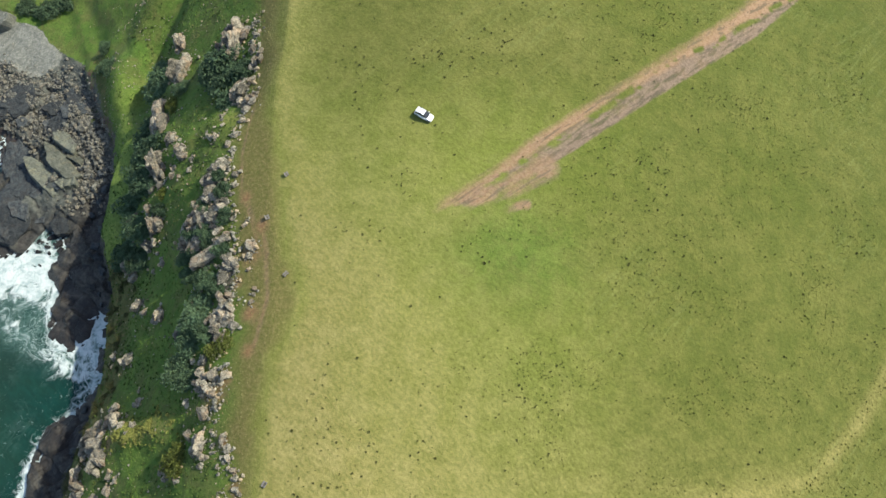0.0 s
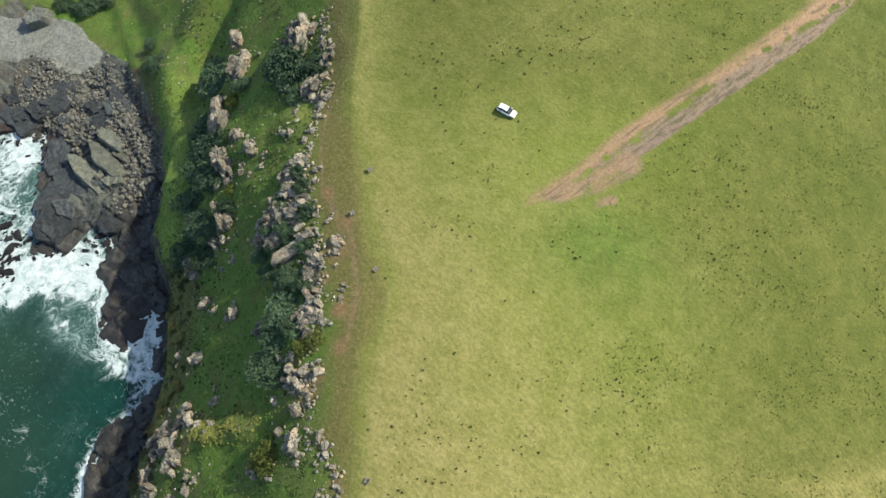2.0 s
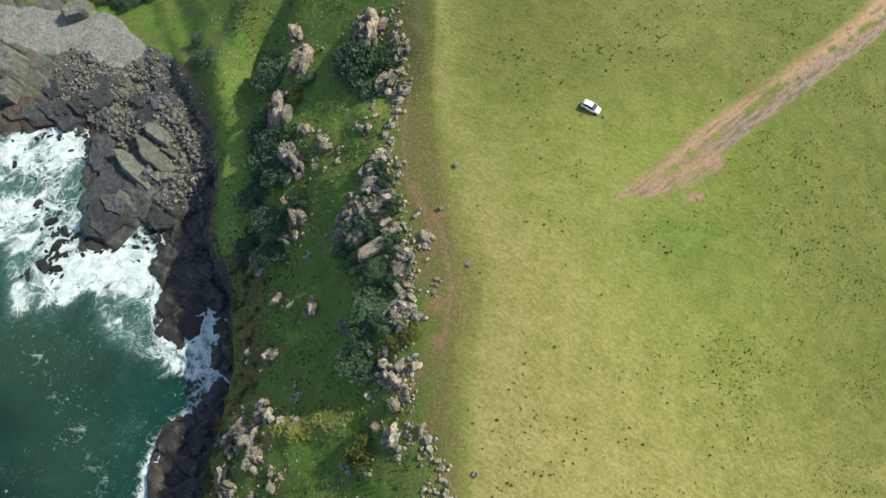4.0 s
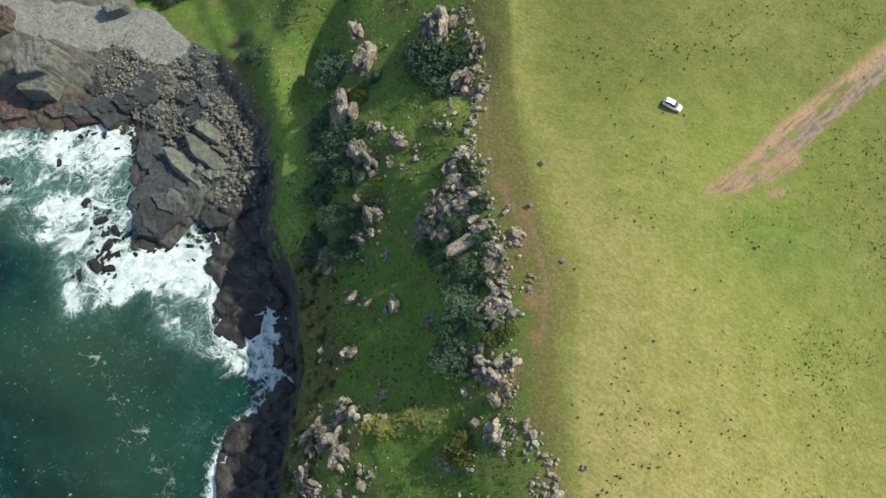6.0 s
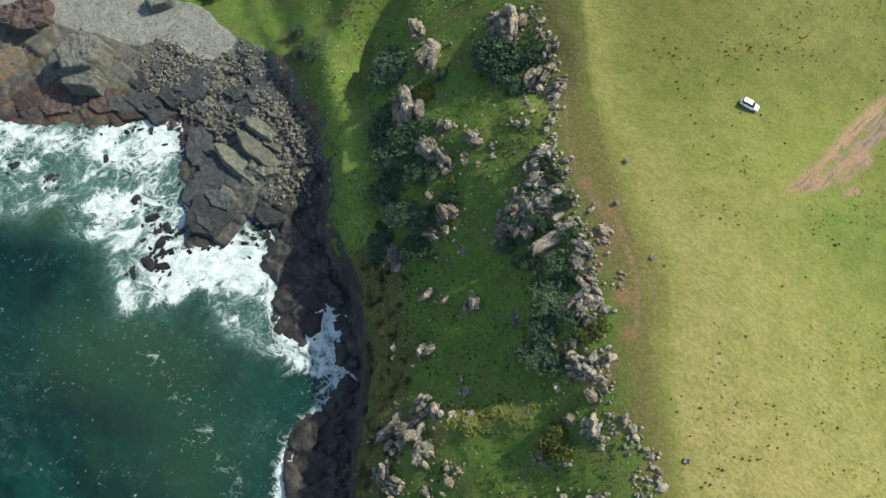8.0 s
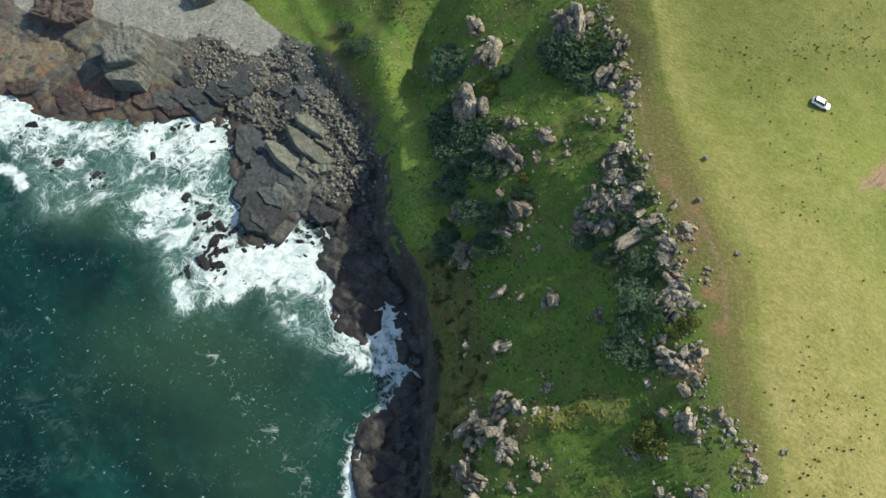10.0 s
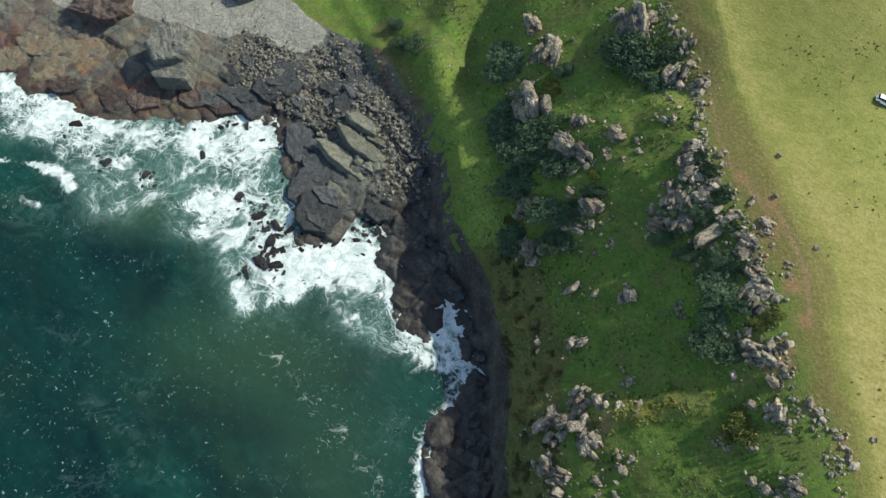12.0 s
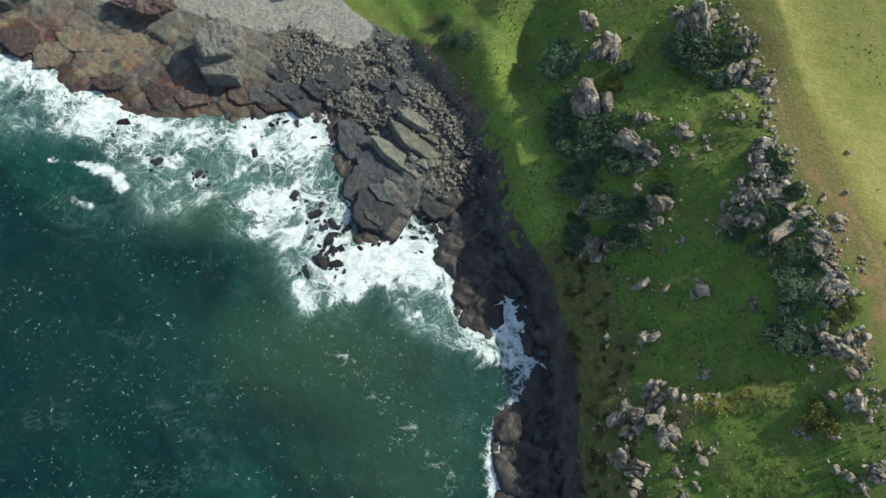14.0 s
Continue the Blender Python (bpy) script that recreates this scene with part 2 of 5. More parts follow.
def boulder_material(name, dark, light, lichen, amount, loose=False, joints=1.0):
    s = Shader(name)
    r = s.island() if loose else s.random()
    shift = s.node("ShaderNodeVectorMath", operation="ADD")
    s.link(s.place, shift.inputs[0])
    s.link(r, shift.inputs[1])
    v = shift.outputs[0]
    mid, fine = s.noise(0.7, 5, 0.6, 0.4, v), s.noise(3.5, 5, 0.65, 0.2, v)
    c = s.mix(s.step(mid, 0.3, 0.7), dark, light)
    c = s.mix(s.step(fine, 0.42, 0.75, 0.0, 0.55), c, tuple(min(1, k * 1.35) for k in light))
    c = s.mix(s.math("MULTIPLY", s.step(s.noise(0.45, 4, 0.6, 0.8, v), 0.50, 0.64), amount), c, lichen)
    seam = s.step(s.cells(0.75, "DISTANCE_TO_EDGE", s.moved(0.9, 0.6, 3)), 0.0, 0.06, 0.55, 1.0)
    seam = s.math("MULTIPLY", seam, s.step(s.cells(1.9, "DISTANCE_TO_EDGE", s.moved(0.5, 1.1, 3)), 0.0, 0.05, 0.66, 1.0))
    seam = s.math("ADD", s.math("MULTIPLY", seam, joints), 1.0 - joints)
    c = s.mix(1.0, c, seam, "MULTIPLY")
    if loose:
        c = s.mix(s.step(r, 0.55, 1.0, 0.0, 0.75), c, lichen)
    pits = s.step(s.noise(1.5, 6, 0.7, 0.6, v), 0.30, 0.50, 0.60, 1.0)
    c = s.mix(1.0, c, pits, "MULTIPLY")
    c = s.mix(1.0, c, s.step(r, 0.0, 1.0, 0.66, 1.25), "MULTIPLY")
    bump = s.math("ADD", s.math("ADD", s.math("MULTIPLY", fine, 0.6), s.math("MULTIPLY", seam, 0.6)), s.math("MULTIPLY", pits, 0.7))
    return s.done(c, 0.9, bump, 0.9, 0.30, specular=0.25)


def leaf_material(name, dark, light):
    s = Shader(name)
    c = s.mix(s.island(), dark, light)
    c = s.mix(1.0, c, s.step(s.noise(0.5, 3), 0.3, 0.7, 0.7, 1.25), "MULTIPLY")
    c = s.mix(1.0, c, s.step(s.random(), 0.0, 1.0, 0.85, 1.15), "MULTIPLY")
    return s.done(c, 0.8, specular=0.12)


def plain_material(name, color, rough=0.6, metal=0.0, wear=0.12, scale=6.0, specular=0.5):
    s = Shader(name)
    c = s.mix(s.step(s.noise(scale, 4), 0.35, 0.7, 0.0, 1.0), color, tuple(k * (1 - wear) for k in color))
    return s.done(c, rough, s.noise(scale * 3, 3), 0.15, 0.02, metal, specular)


GROUND = ground_material()
SEA = sea_material()
ROCK = boulder_material("lichened_boulder", (0.082, 0.080, 0.060), (0.305, 0.270, 0.205), (0.37, 0.250, 0.150), 0.50)
PALE_STONE = boulder_material("pale_stone", (0.13, 0.125, 0.095), (0.33, 0.31, 0.24), (0.28, 0.20, 0.11), 0.3, True)
SLAB_ROCK = boulder_material("slab_rock", (0.060, 0.066, 0.053), (0.122, 0.126, 0.098), (0.24, 0.20, 0.10), 0.22, joints=0.3)
BLOCK_ROCK = boulder_material("block_rock", (0.060, 0.062, 0.052), (0.122, 0.124, 0.104), (0.15, 0.135, 0.10), 0.35, joints=0.35)
PEBBLE = boulder_material("pale_pebble", (0.118, 0.122, 0.104), (0.245, 0.245, 0.205), (0.20, 0.18, 0.13), 0.3, True)
LEDGE_ROCK = boulder_material("ledge_rock", (0.020, 0.024, 0.027), (0.055, 0.061, 0.061), (0.070, 0.058, 0.046), 0.3, joints=0.4)
TAN_ROCK = boulder_material("tan_rock", (0.050, 0.047, 0.036), (0.112, 0.100, 0.066), (0.125, 0.062, 0.034), 0.6, joints=0.12)
PLUM_ROCK = boulder_material("plum_rock", (0.030, 0.023, 0.021), (0.072, 0.052, 0.044), (0.070, 0.068, 0.050), 0.5, joints=0.3)
COBBLE = boulder_material("cobble", (0.048, 0.050, 0.044), (0.165, 0.160, 0.132), (0.15, 0.110, 0.066), 0.3)
LOOSE_COBBLE = boulder_material("loose_cobble", (0.068, 0.068, 0.058), (0.205, 0.196, 0.162), (0.150, 0.128, 0.092), 0.25, True)
WET_ROCK = boulder_material("wet_rock", (0.008, 0.009, 0.010), (0.024, 0.024, 0.025), (0.03, 0.022, 0.018), 0.3)

BUSH_LEAF = leaf_material("bush_leaf", (0.040, 0.070, 0.040), (0.096, 0.144, 0.072))
OLIVE_LEAF = leaf_material("olive_leaf", (0.045, 0.060, 0.014), (0.120, 0.135, 0.030))
BROWN_LEAF = leaf_material("brown_leaf", (0.034, 0.040, 0.014), (0.072, 0.070, 0.026))
TUFT_LEAF = leaf_material("tuft_leaf", (0.030, 0.034, 0.011), (0.054, 0.058, 0.016))
SLOPE_LEAF = leaf_material("slope_leaf", (0.044, 0.084, 0.014), (0.074, 0.112, 0.020))
GOLD_LEAF = leaf_material("gold_leaf", (0.110, 0.125, 0.026), (0.205, 0.200, 0.055))
TUSSOCK_LEAF = leaf_material("tussock_leaf", (0.022, 0.042, 0.010), (0.056, 0.080, 0.020))
STRAW_LEAF = leaf_material("straw_leaf", (0.110, 0.100, 0.034), (0.200, 0.172, 0.066))
HERB_LEAF = leaf_material("herb_leaf", (0.046, 0.058, 0.011), (0.074, 0.080, 0.019))
STEM = plain_material("bush_stem", (0.085, 0.062, 0.042), 0.9, wear=0.4)
WHITE_PAINT = plain_material("white_car_paint", (0.78, 0.79, 0.80), 0.28, wear=0.05)
TINTED_GLASS = plain_material("tinted_glass", (0.018, 0.022, 0.026), 0.08, wear=0.1)
TYRE = plain_material("tyre_rubber", (0.018, 0.018, 0.018), 0.85, wear=0.3)
RIM_METAL = plain_material("wheel_metal", (0.42, 0.43, 0.44), 0.35, 0.9)
BLACK_TRIM = plain_material("black_trim", (0.025, 0.025, 0.026), 0.55)
LAMP_GLASS = plain_material("lamp_glass", (0.62, 0.64, 0.66), 0.12)
RED_GLASS = plain_material("red_lamp_glass", (0.35, 0.02, 0.02), 0.15)
CONCRETE = plain_material("weathered_concrete", (0.17, 0.155, 0.135), 0.9, wear=0.35)
# ---- the lie of the land ----
# x: away from the sea, y: along the coast, sea level at z = 0
SHORE = [(-118, -600), (-114, -60), (-110.8, -6), (-110.9, 4.5), (-109, 11.8), (-104.2, 19), (-101.6, 25), (-100.9, 30), (-103.0, 36), (-105.8, 43.5),
         (-107.6, 42.5), (-109.0, 36), (-111.2, 33.0), (-115.2, 34.2), (-118.6, 38), (-119.6, 47), (-123, 56), (-124.5, 63), (-133, 62.5), (-139, 58.5), (-144, 59), (-147.5, 72),
         (-149, 85), (-154, 94), (-166, 95.5), (-175, 94), (-191, 95), (-203, 96), (-221, 102), (-228, 108), (-241, 110), (-300, 120), (-900, 160)]
LEVELS = (49.6, 44, 36, 28, 20, 14, 8, 2.5, -6)
ALONG = (-20, 5, 25, 45, 62, 80, 100, 130, 160)
CONTOURS = (
    (-36.5, -37.3, -38.8, -41, -46, -48, -50, -53, -57),
    (-47, -50, -54.5, -58, -63, -60, -60, -64, -71),
    (-59.5, -60.5, -63, -67, -75, -74, -73, -78, -87),
    (-72, -74, -74.5, -79, -86, -87, -86, -92, -103),
    (-84.5, -86.8, -85, -85.2, -89.8, -91.3, -95, -106, -120),
    (-92.5, -93.5, -91.5, -95.2, -103, -104.5, -103.5, -118, -136),
    (-94.5, -95.4, -93.6, -98, -107.5, -109, -114, -133, -154),
    (-96.5, -97.2, -95.6, -100.5, -111, -112.5, -124, -146, -172),
    (-100, -100.5, -99, -104.5, -115, -118, -136, -160, -190),
)
TRACK = [(-15, 52.3), (-11, 55.6), (-1.5, 62.3), (11, 73.2), (23, 84.3), (36.5, 96.8), (51.5, 111.3), (66.5, 129.5), (100, 175)]
RIM_PATH = [(-36, -30), (-36.8, 5), (-37.8, 20), (-37.6, 36), (-42, 47), (-45.5, 59), (-47.5, 72), (-48, 86), (-50, 100), (-52, 130)]


def lattice(x, y, seed):
    v = np.sin(x * 127.1 + y * 311.7 + seed * 74.7) * 43758.5453
    return v - np.floor(v)


def ripple(x, y, size, seed=0):
    """Smooth value noise, 0 to 1, with the given size in metres."""
    x, y = x / size, y / size
    i, j = np.floor(x), np.floor(y)
    u, v = x - i, y - j
    u, v = u * u * (3 - 2 * u), v * v * (3 - 2 * v)
    a, b = lattice(i, j, seed), lattice(i + 1, j, seed)
    c, d = lattice(i, j + 1, seed), lattice(i + 1, j + 1, seed)
    return (a * (1 - u) + b * u) * (1 - v) + (c * (1 - u) + d * u) * v


def rough(x, y, size, octaves=4, seed=0):
    total, weight = 0, 0
    for k in range(octaves):
        total = total + ripple(x + 17.3 * k, y - 9.1 * k, size / 2 ** k, seed + k) / 2 ** k
        weight += 1 / 2 ** k
    return total / weight


def away(x, y, line):
    """Distance to a line of points."""
    best = np.full(np.shape(x), 1e9)
    for (ax, ay), (bx, by) in zip(line, line[1:]):
        dx, dy = bx - ax, by - ay
        t = np.clip(((x - ax) * dx + (y - ay) * dy) / (dx * dx + dy * dy), 0, 1)
        best = np.minimum(best, np.hypot(x - ax - t * dx, y - ay - t * dy))
    return best


def inland(x, y):
    """Distance from the waterline, minus out at sea."""
    loop = SHORE + [(-900, 3000), (4000, 3000), (4000, -600)]
    inside = np.zeros(np.shape(x), bool)
    for (ax, ay), (bx, by) in zip(loop, loop[1:] + loop[:1]):
        if ay != by:
            inside ^= ((ay > y) != (by > y)) & (x < (bx - ax) * (y - ay) / (by - ay) + ax)
    d = away(x, y, SHORE)
    calm = 1 - 0.75 * np.exp(-(((x + 106) / 8) ** 2 + ((y - 36) / 11) ** 2))
    return np.where(inside | (y < -600) & (x > -118), d, -d) + calm * 4.6 * (rough(x, y, 8, 4, 26) - 0.5) + 1.8 * (rough(x, y, 2.6, 2, 27) - 0.5)


def smooth(v, lo, hi):
    t = np.clip((v - lo) / (hi - lo), 0, 1)
    return t * t * (3 - 2 * t)


def meadow_height(x, y):
    d = np.maximum(x + 33, -30)
    drop = np.where(d < 90, 0.0025 * d * d, 20.25 + 22 * (1 - np.exp(-(d - 90) * 0.45 / 22)))
    yy = np.clip(y, -60, 220)
    return 50.6 - drop + 0.04 * (yy - 55) + 0.9 * (rough(x, y, 26, 3, 5) - 0.5)


def slope_height(x, y):
    lines = [np.interp(y, ALONG, c) + 2.2 * (rough(y + 40 * k, y * 0 + k * 7, 16, 2, 30 + k) - 0.5) * (1 if k > 1 else 1.3) for k, c in enumerate(CONTOURS)]

    def profile(q):
        z = np.full(np.shape(q), float(LEVELS[0]))
        z = z + np.minimum(0.12 * (q - lines[0]), 8) * (q > lines[0])
        for k in range(len(LEVELS) - 1):
            f = (lines[k] - q) / (lines[k] - lines[k + 1])
            z = np.where(f > 0, LEVELS[k] + np.clip(f, 0, 1) * (LEVELS[k + 1] - LEVELS[k]), z)
        return z

    sharp = profile(x)
    soft = sum(profile(x + o) for o in (-4.5, -3, -1.5, 0, 1.5, 3, 4.5)) / 7
    h = smooth(sharp, 15, 24) * (1 - smooth(sharp, 46, 48.5))
    return sharp * (1 - h) + soft * h


def land(x, y):
    """Height of the ground."""
    x, y = np.asarray(x, float), np.asarray(y, float)
    d = inland(x, y)
    top, fall = meadow_height(x, y), slope_height(x, y)
    # round the rim off
    k = 3.6
    h = np.clip(0.5 + 0.5 * (fall - top) / k, 0, 1)
    z = fall * (1 - h) + top * h - k * h * (1 - h)
    hill = smooth(top - z, 2.0, 6) * smooth(z, 5, 12)
    hump = 1.5 + 1.9 * smooth(y, 45, 66) - 2.4 * smooth(y, 92, 106)
    z = z + hill * (hump * (rough(x + 0.5 * y, y, 17, 3, 11) - 0.5) + (1.1 - 0.75 * smooth(y, 90, 102)) * (rough(x, y, 4.5, 3, 12) - 0.5) + 0.12 * (rough(x, y, 1.6, 2, 13) - 0.5))
    # spur and gully north of the cove
    wx, wy = x + 5 * (rough(x, y, 22, 1, 14) - 0.5), y + 5 * (rough(x, y, 22, 1, 15) - 0.5)
    z = z - 4.2 * np.exp(-(away(wx, wy, [(-90, 134), (-98, 118), (-102, 108), (-102, 102)]) / 7.0) ** 2) * smooth(z, 9, 20)
    z = z - 1.8 * np.exp(-(away(wx, wy, [(-134, 140), (-127, 124), (-123.5, 110)]) / 5.0) ** 2) * smooth(z, 6, 10)
    z = z + 2.6 * np.exp(-(away(wx, wy, [(-99, 132), (-109, 120), (-114, 110), (-114, 103), (-110, 94)]) / 4.6) ** 2) * smooth(z, 4, 9)
    # earth bank above the cobbles
    off, run = (x + 122.2) * 0.826 + (y - 99.2) * 0.565, (x + 122.2) * 0.565 - (y - 99.2) * 0.826
    off = off + 2.4 * (rough(x, y, 5, 3, 67) - 0.5)
    z = z + 3.0 * smooth(off, -0.5, 3.6) * (1 - smooth(off, 11, 25)) * smooth(run, -24, -15) * (1 - smooth(run, 5, 12))
    # two low swells of the slope that catch the sun
    z = z + 1.5 * np.exp(-(((x + 75) / 6) ** 2 + ((y - 10.5) / 3.2) ** 2)) + 0.9 * np.exp(-(away(x, y, [(-78.5, 9.8), (-74.7, 11.6), (-69.9, 11.6), (-61.2, 12.2)]) / 2.8) ** 2) + 1.2 * np.exp(-(away(x, y, [(-62, 76), (-77, 73)]) / 3.2) ** 2)
    # platform, beach and sea bed
    wx, wy = x + 2.2 * (rough(x, y, 7, 2, 24) - 0.5), y + 2.2 * (rough(x, y, 7, 2, 25) - 0.5)
    gap, block = plates(wx, wy, 5.0, -0.65, 1.8, 80)
    gap2, block2 = plates(wx, wy, 1.9, -0.5, 1.5, 90)
    ledges = 1.7 * block + 0.55 * block2 - 0.55 * (1 - smooth(gap, 0.05, 0.5)) - 0.22 * (1 - smooth(gap2, 0.02, 0.3))
    bare = smooth(d, -7, 1) * (1 - 0.92 * beach(x, y, d)) * (1 - 0.45 * smooth(-x, 158, 175)) * (1 - bank(x, y))
    plat = np.where(d > 0, 0.55 + 0.13 * np.minimum(d, 45), np.maximum(0.55 + 0.36 * d, -9)) + bare * (1.8 * (rough(x, y, 12, 3, 21) - 0.42) + ledges)
    cliffy = smooth(z, 1, 6) * (1 - smooth(z, 9, 14)) * (1 - 0.85 * smooth(y, 86, 98))
    z = z + cliffy * (2.8 * (rough(x * 1.3, y, 5, 3, 23) - 0.5) + 1.4 * (rough(x, y, 1.9, 2, 28) - 0.5))
    k = 1.0
    h = np.clip(0.5 + 0.5 * (z - plat) / k, 0, 1)
    z = plat * (1 - h) + z * h + k * h * (1 - h) * 0.5
    return z


def bank(x, y):
    """1 on the low grass bank behind the shingle."""
    line = np.interp(x, (-172, -164, -158, -151, -147.3, -141, -136, -130.4, -127), (142, 137, 134.5, 132, 126.5, 123.5, 120.7, 117.4, 114))
    return smooth(y - line + 2.4 * (rough(x, y, 4, 3, 29) - 0.5), -0.6, 0.9) * smooth(x, -172, -168)


def plates(x, y, size, turn, stretch, seed):
    """Jointed rock: the gap to the nearest joint, and the height of the tilted block."""
    c, t = math.cos(turn), math.sin(turn)
    u, v = (x * c + y * t) / (size * stretch), (-x * t + y * c) / size
    i, j = np.floor(u), np.floor(v)
    near, second = np.full(np.shape(x), 9.0), np.full(np.shape(x), 9.0)
    block = np.zeros(np.shape(x))
    for di in (-1, 0, 1):
        for dj in (-1, 0, 1):
            ci, cj = i + di, j + dj
            du = u - ci - 0.15 - 0.7 * lattice(ci, cj, seed)
            dv = v - cj - 0.15 - 0.7 * lattice(ci, cj, seed + 1)
            dist = np.hypot(du, dv)
            tall = lattice(ci, cj, seed + 2) - 0.5 + (lattice(ci, cj, seed + 3) - 0.5) * du + (lattice(ci, cj, seed + 4) - 0.5) * dv
            first = dist < near
            second = np.where(first, near, np.minimum(second, dist))
            block = np.where(first, tall, block)
            near = np.where(first, dist, near)
    return (second - near) * size, block


def beach(x, y, d):
    """1 on the shingle."""
    line = away(x, y, [(-215, 134), (-190, 129), (-168, 126.5), (-156, 126), (-148, 122)])
    return smooth(-line + 6 * (rough(x, y, 9, 3, 40) - 0.5), -8.0, -5.0) * smooth(d, 8, 16) * (1 - bank(x, y))


def covers(x, y, z, steep):
    """What lies on the ground: rock, earth, dry grass; shingle, rust, lush grass."""
    d = inland(x, y)
    sand = beach(x, y, d)
    low = 1 - smooth(z + 3 * (rough(x, y, 8, 3, 41) - 0.5) + 2.5 * smooth(y, 92, 102) * smooth(x, -128, -120), 5.3, 7.8)
    rock = np.maximum(low, smooth(steep + 0.6 * (rough(x, y, 4, 3, 42) - 0.5), 1.15, 1.6) * (1 - smooth(z, 8.5, 12)) * (1 - smooth(y, 92, 99)))
    lip = np.interp(y, ALONG, CONTOURS[6])
    lip = 1 - smooth(x + 4.5 * (rough(x, y, 5, 3, 55) - 0.5), lip - 6.5, lip - 2.5)
    rock = np.maximum(rock, lip * (1 - smooth(y, 84, 96)))
    toe = np.exp(-(away(x, y, [(-126.8, 114), (-123.3, 105), (-120.3, 99.8), (-115.4, 95.6), (-112.5, 91)]) / 2.5) ** 2)
    rock = np.maximum(rock, toe * (0.55 + 0.7 * rough(x, y, 3, 3, 59)))
    rock = np.where(x > -60, 0, rock * (1 - bank(x, y)))
    stony = np.maximum(np.exp(-(away(x, y, [(-59, 63), (-62, 56), (-63, 50), (-58, 45)]) / 3.4) ** 2), np.exp(-(away(x, y, [(-51, 42), (-51, 31), (-52, 20)]) / 1.6) ** 2))
    rock = np.maximum(rock, stony * smooth(rough(x, y, 2.6, 3, 52), 0.36, 0.58))
    t = away(x, y, TRACK)
    along = np.hypot(x + 15, y - 52.3)
    half = np.interp(along, (0, 12, 29, 63, 113), (0.4, 1.7, 3.3, 3.2, 3.5))
    # grass strip between the wheel ruts
    side = (x - 10) * -0.68 + (y - 73.5) * 0.73
    run = (x - 10) * 0.73 + (y - 73.5) * 0.68
    # soft upper edge, sharp lower one
    dirt = np.where(side > 0, 1 - smooth(t, half - 2.0, half + 2.2), 1 - smooth(t, half - 0.5, half + 0.5))
    strip = np.exp(-((side + 0.4 + 1.2 * (rough(run, run * 0, 9, 2, 48) - 0.5)) / 0.75) ** 2) * smooth(rough(x, y, 1.9, 2, 43), 0.46, 0.60)
    dirt = dirt * (1 - 0.9 * strip) * (0.78 + 0.5 * (rough(run * 0.15, side * 2.6, 3, 3, 49) - 0.3))
    dirt = dirt * smooth(along, -1, 8)
    patch = np.maximum(1 - smooth(away(x, y, [(-6, 58.2), (0.5, 60.8), (4.5, 62.8), (8.0, 66.0)]), 0.8, 4.4), 0.85 * (1 - smooth(away(x, y, [(1.2, 56.6), (4.4, 57.9)]), 0.4, 2.0)))
    patch = patch * (0.15 + 1.15 * rough(x, y, 2.6, 3, 47))
    dirt = np.maximum(dirt, patch * 0.95)
    rim = away(x, y, RIM_PATH)
    bare = np.exp(-((x - np.interp(y, [q[1] for q in RIM_PATH], [q[0] for q in RIM_PATH]) + 4) / 3.0) ** 2)
    trail = np.exp(-(away(x, y, [(95, 62), (79.7, 40), (71, 27), (59, 14.5), (40, 9)]) / 2.2) ** 2) + 0.8 * np.exp(-(away(x, y, [(60, 9), (22.8, 9.7), (-0.7, 10), (-20, 4)]) / 1.3) ** 2)
    edge = np.interp(y, [q[1] for q in RIM_PATH], [q[0] for q in RIM_PATH])
    brim = edge + 4.0 * smooth(y, 22, 38) * (1 - smooth(y, 60, 80))
    mead = smooth(x + 5.0 * (rough(x, y, 10, 4, 53) - 0.5) + 2.0 * (rough(x, y, 2.2, 2, 56) - 0.5), brim - 4.5, brim + 2.5)
    near = np.exp(-np.maximum(x - edge, 0) / 26)
    dry = mead * np.clip(0.13 + 0.88 * near * (1 - 0.85 * smooth(y, 52, 86)) + 0.5 * (rough(0.8 * x + 0.6 * y, 0.8 * y - 0.6 * x, 22, 4, 44) - 0.5) + 0.35 * smooth(-y, -40, -5), 0, 1)
    pale = np.exp(-np.maximum(x - brim - 3, 0) / 5.0) * mead
    dry = np.maximum(dry, 0.78 * pale * (0.6 + 0.5 * rough(x, y, 7, 3, 58)))
    green = np.exp(-(((x - 3) / 12) ** 2 + ((y - 48) / 9) ** 2))
    dry = dry * (1 - 0.8 * green)
    dry = np.maximum(dry, 0.72 * np.clip(trail, 0, 1))
    slope = 1 - mead
    band = smooth(x + 2.5 * (rough(x, y, 6, 2, 51) - 0.5) + np.interp(y, (0, 12, 36), (-4.0, -1.5, 0.0)), edge - 12, edge - 6)
    dry = np.maximum(dry, slope * np.clip(0.95 * band + 0.30 * smooth(rough(x, y, 12, 3, 45), 0.56, 0.72), 0, 1))
    gold = np.exp(-(away(x, y, [(-78.5, 9.8), (-74.7, 11.6), (-69.9, 11.6), (-61.2, 12.2)]) / 2.6) ** 2) + np.exp(-(away(x, y, [(-60, 75.5), (-69, 73)]) / 3.0) ** 2)
    dry = np.maximum(dry, 0.62 * np.clip(gold, 0, 1) * smooth(rough(x, y, 2.4, 3, 54), 0.30, 0.55))
    dirt = np.maximum(dirt, 0.62 * np.exp(-(away(x, y, [(-46, 52), (-43.5, 44), (-41.5, 36), (-42.5, 26)]) / 0.7) ** 2))
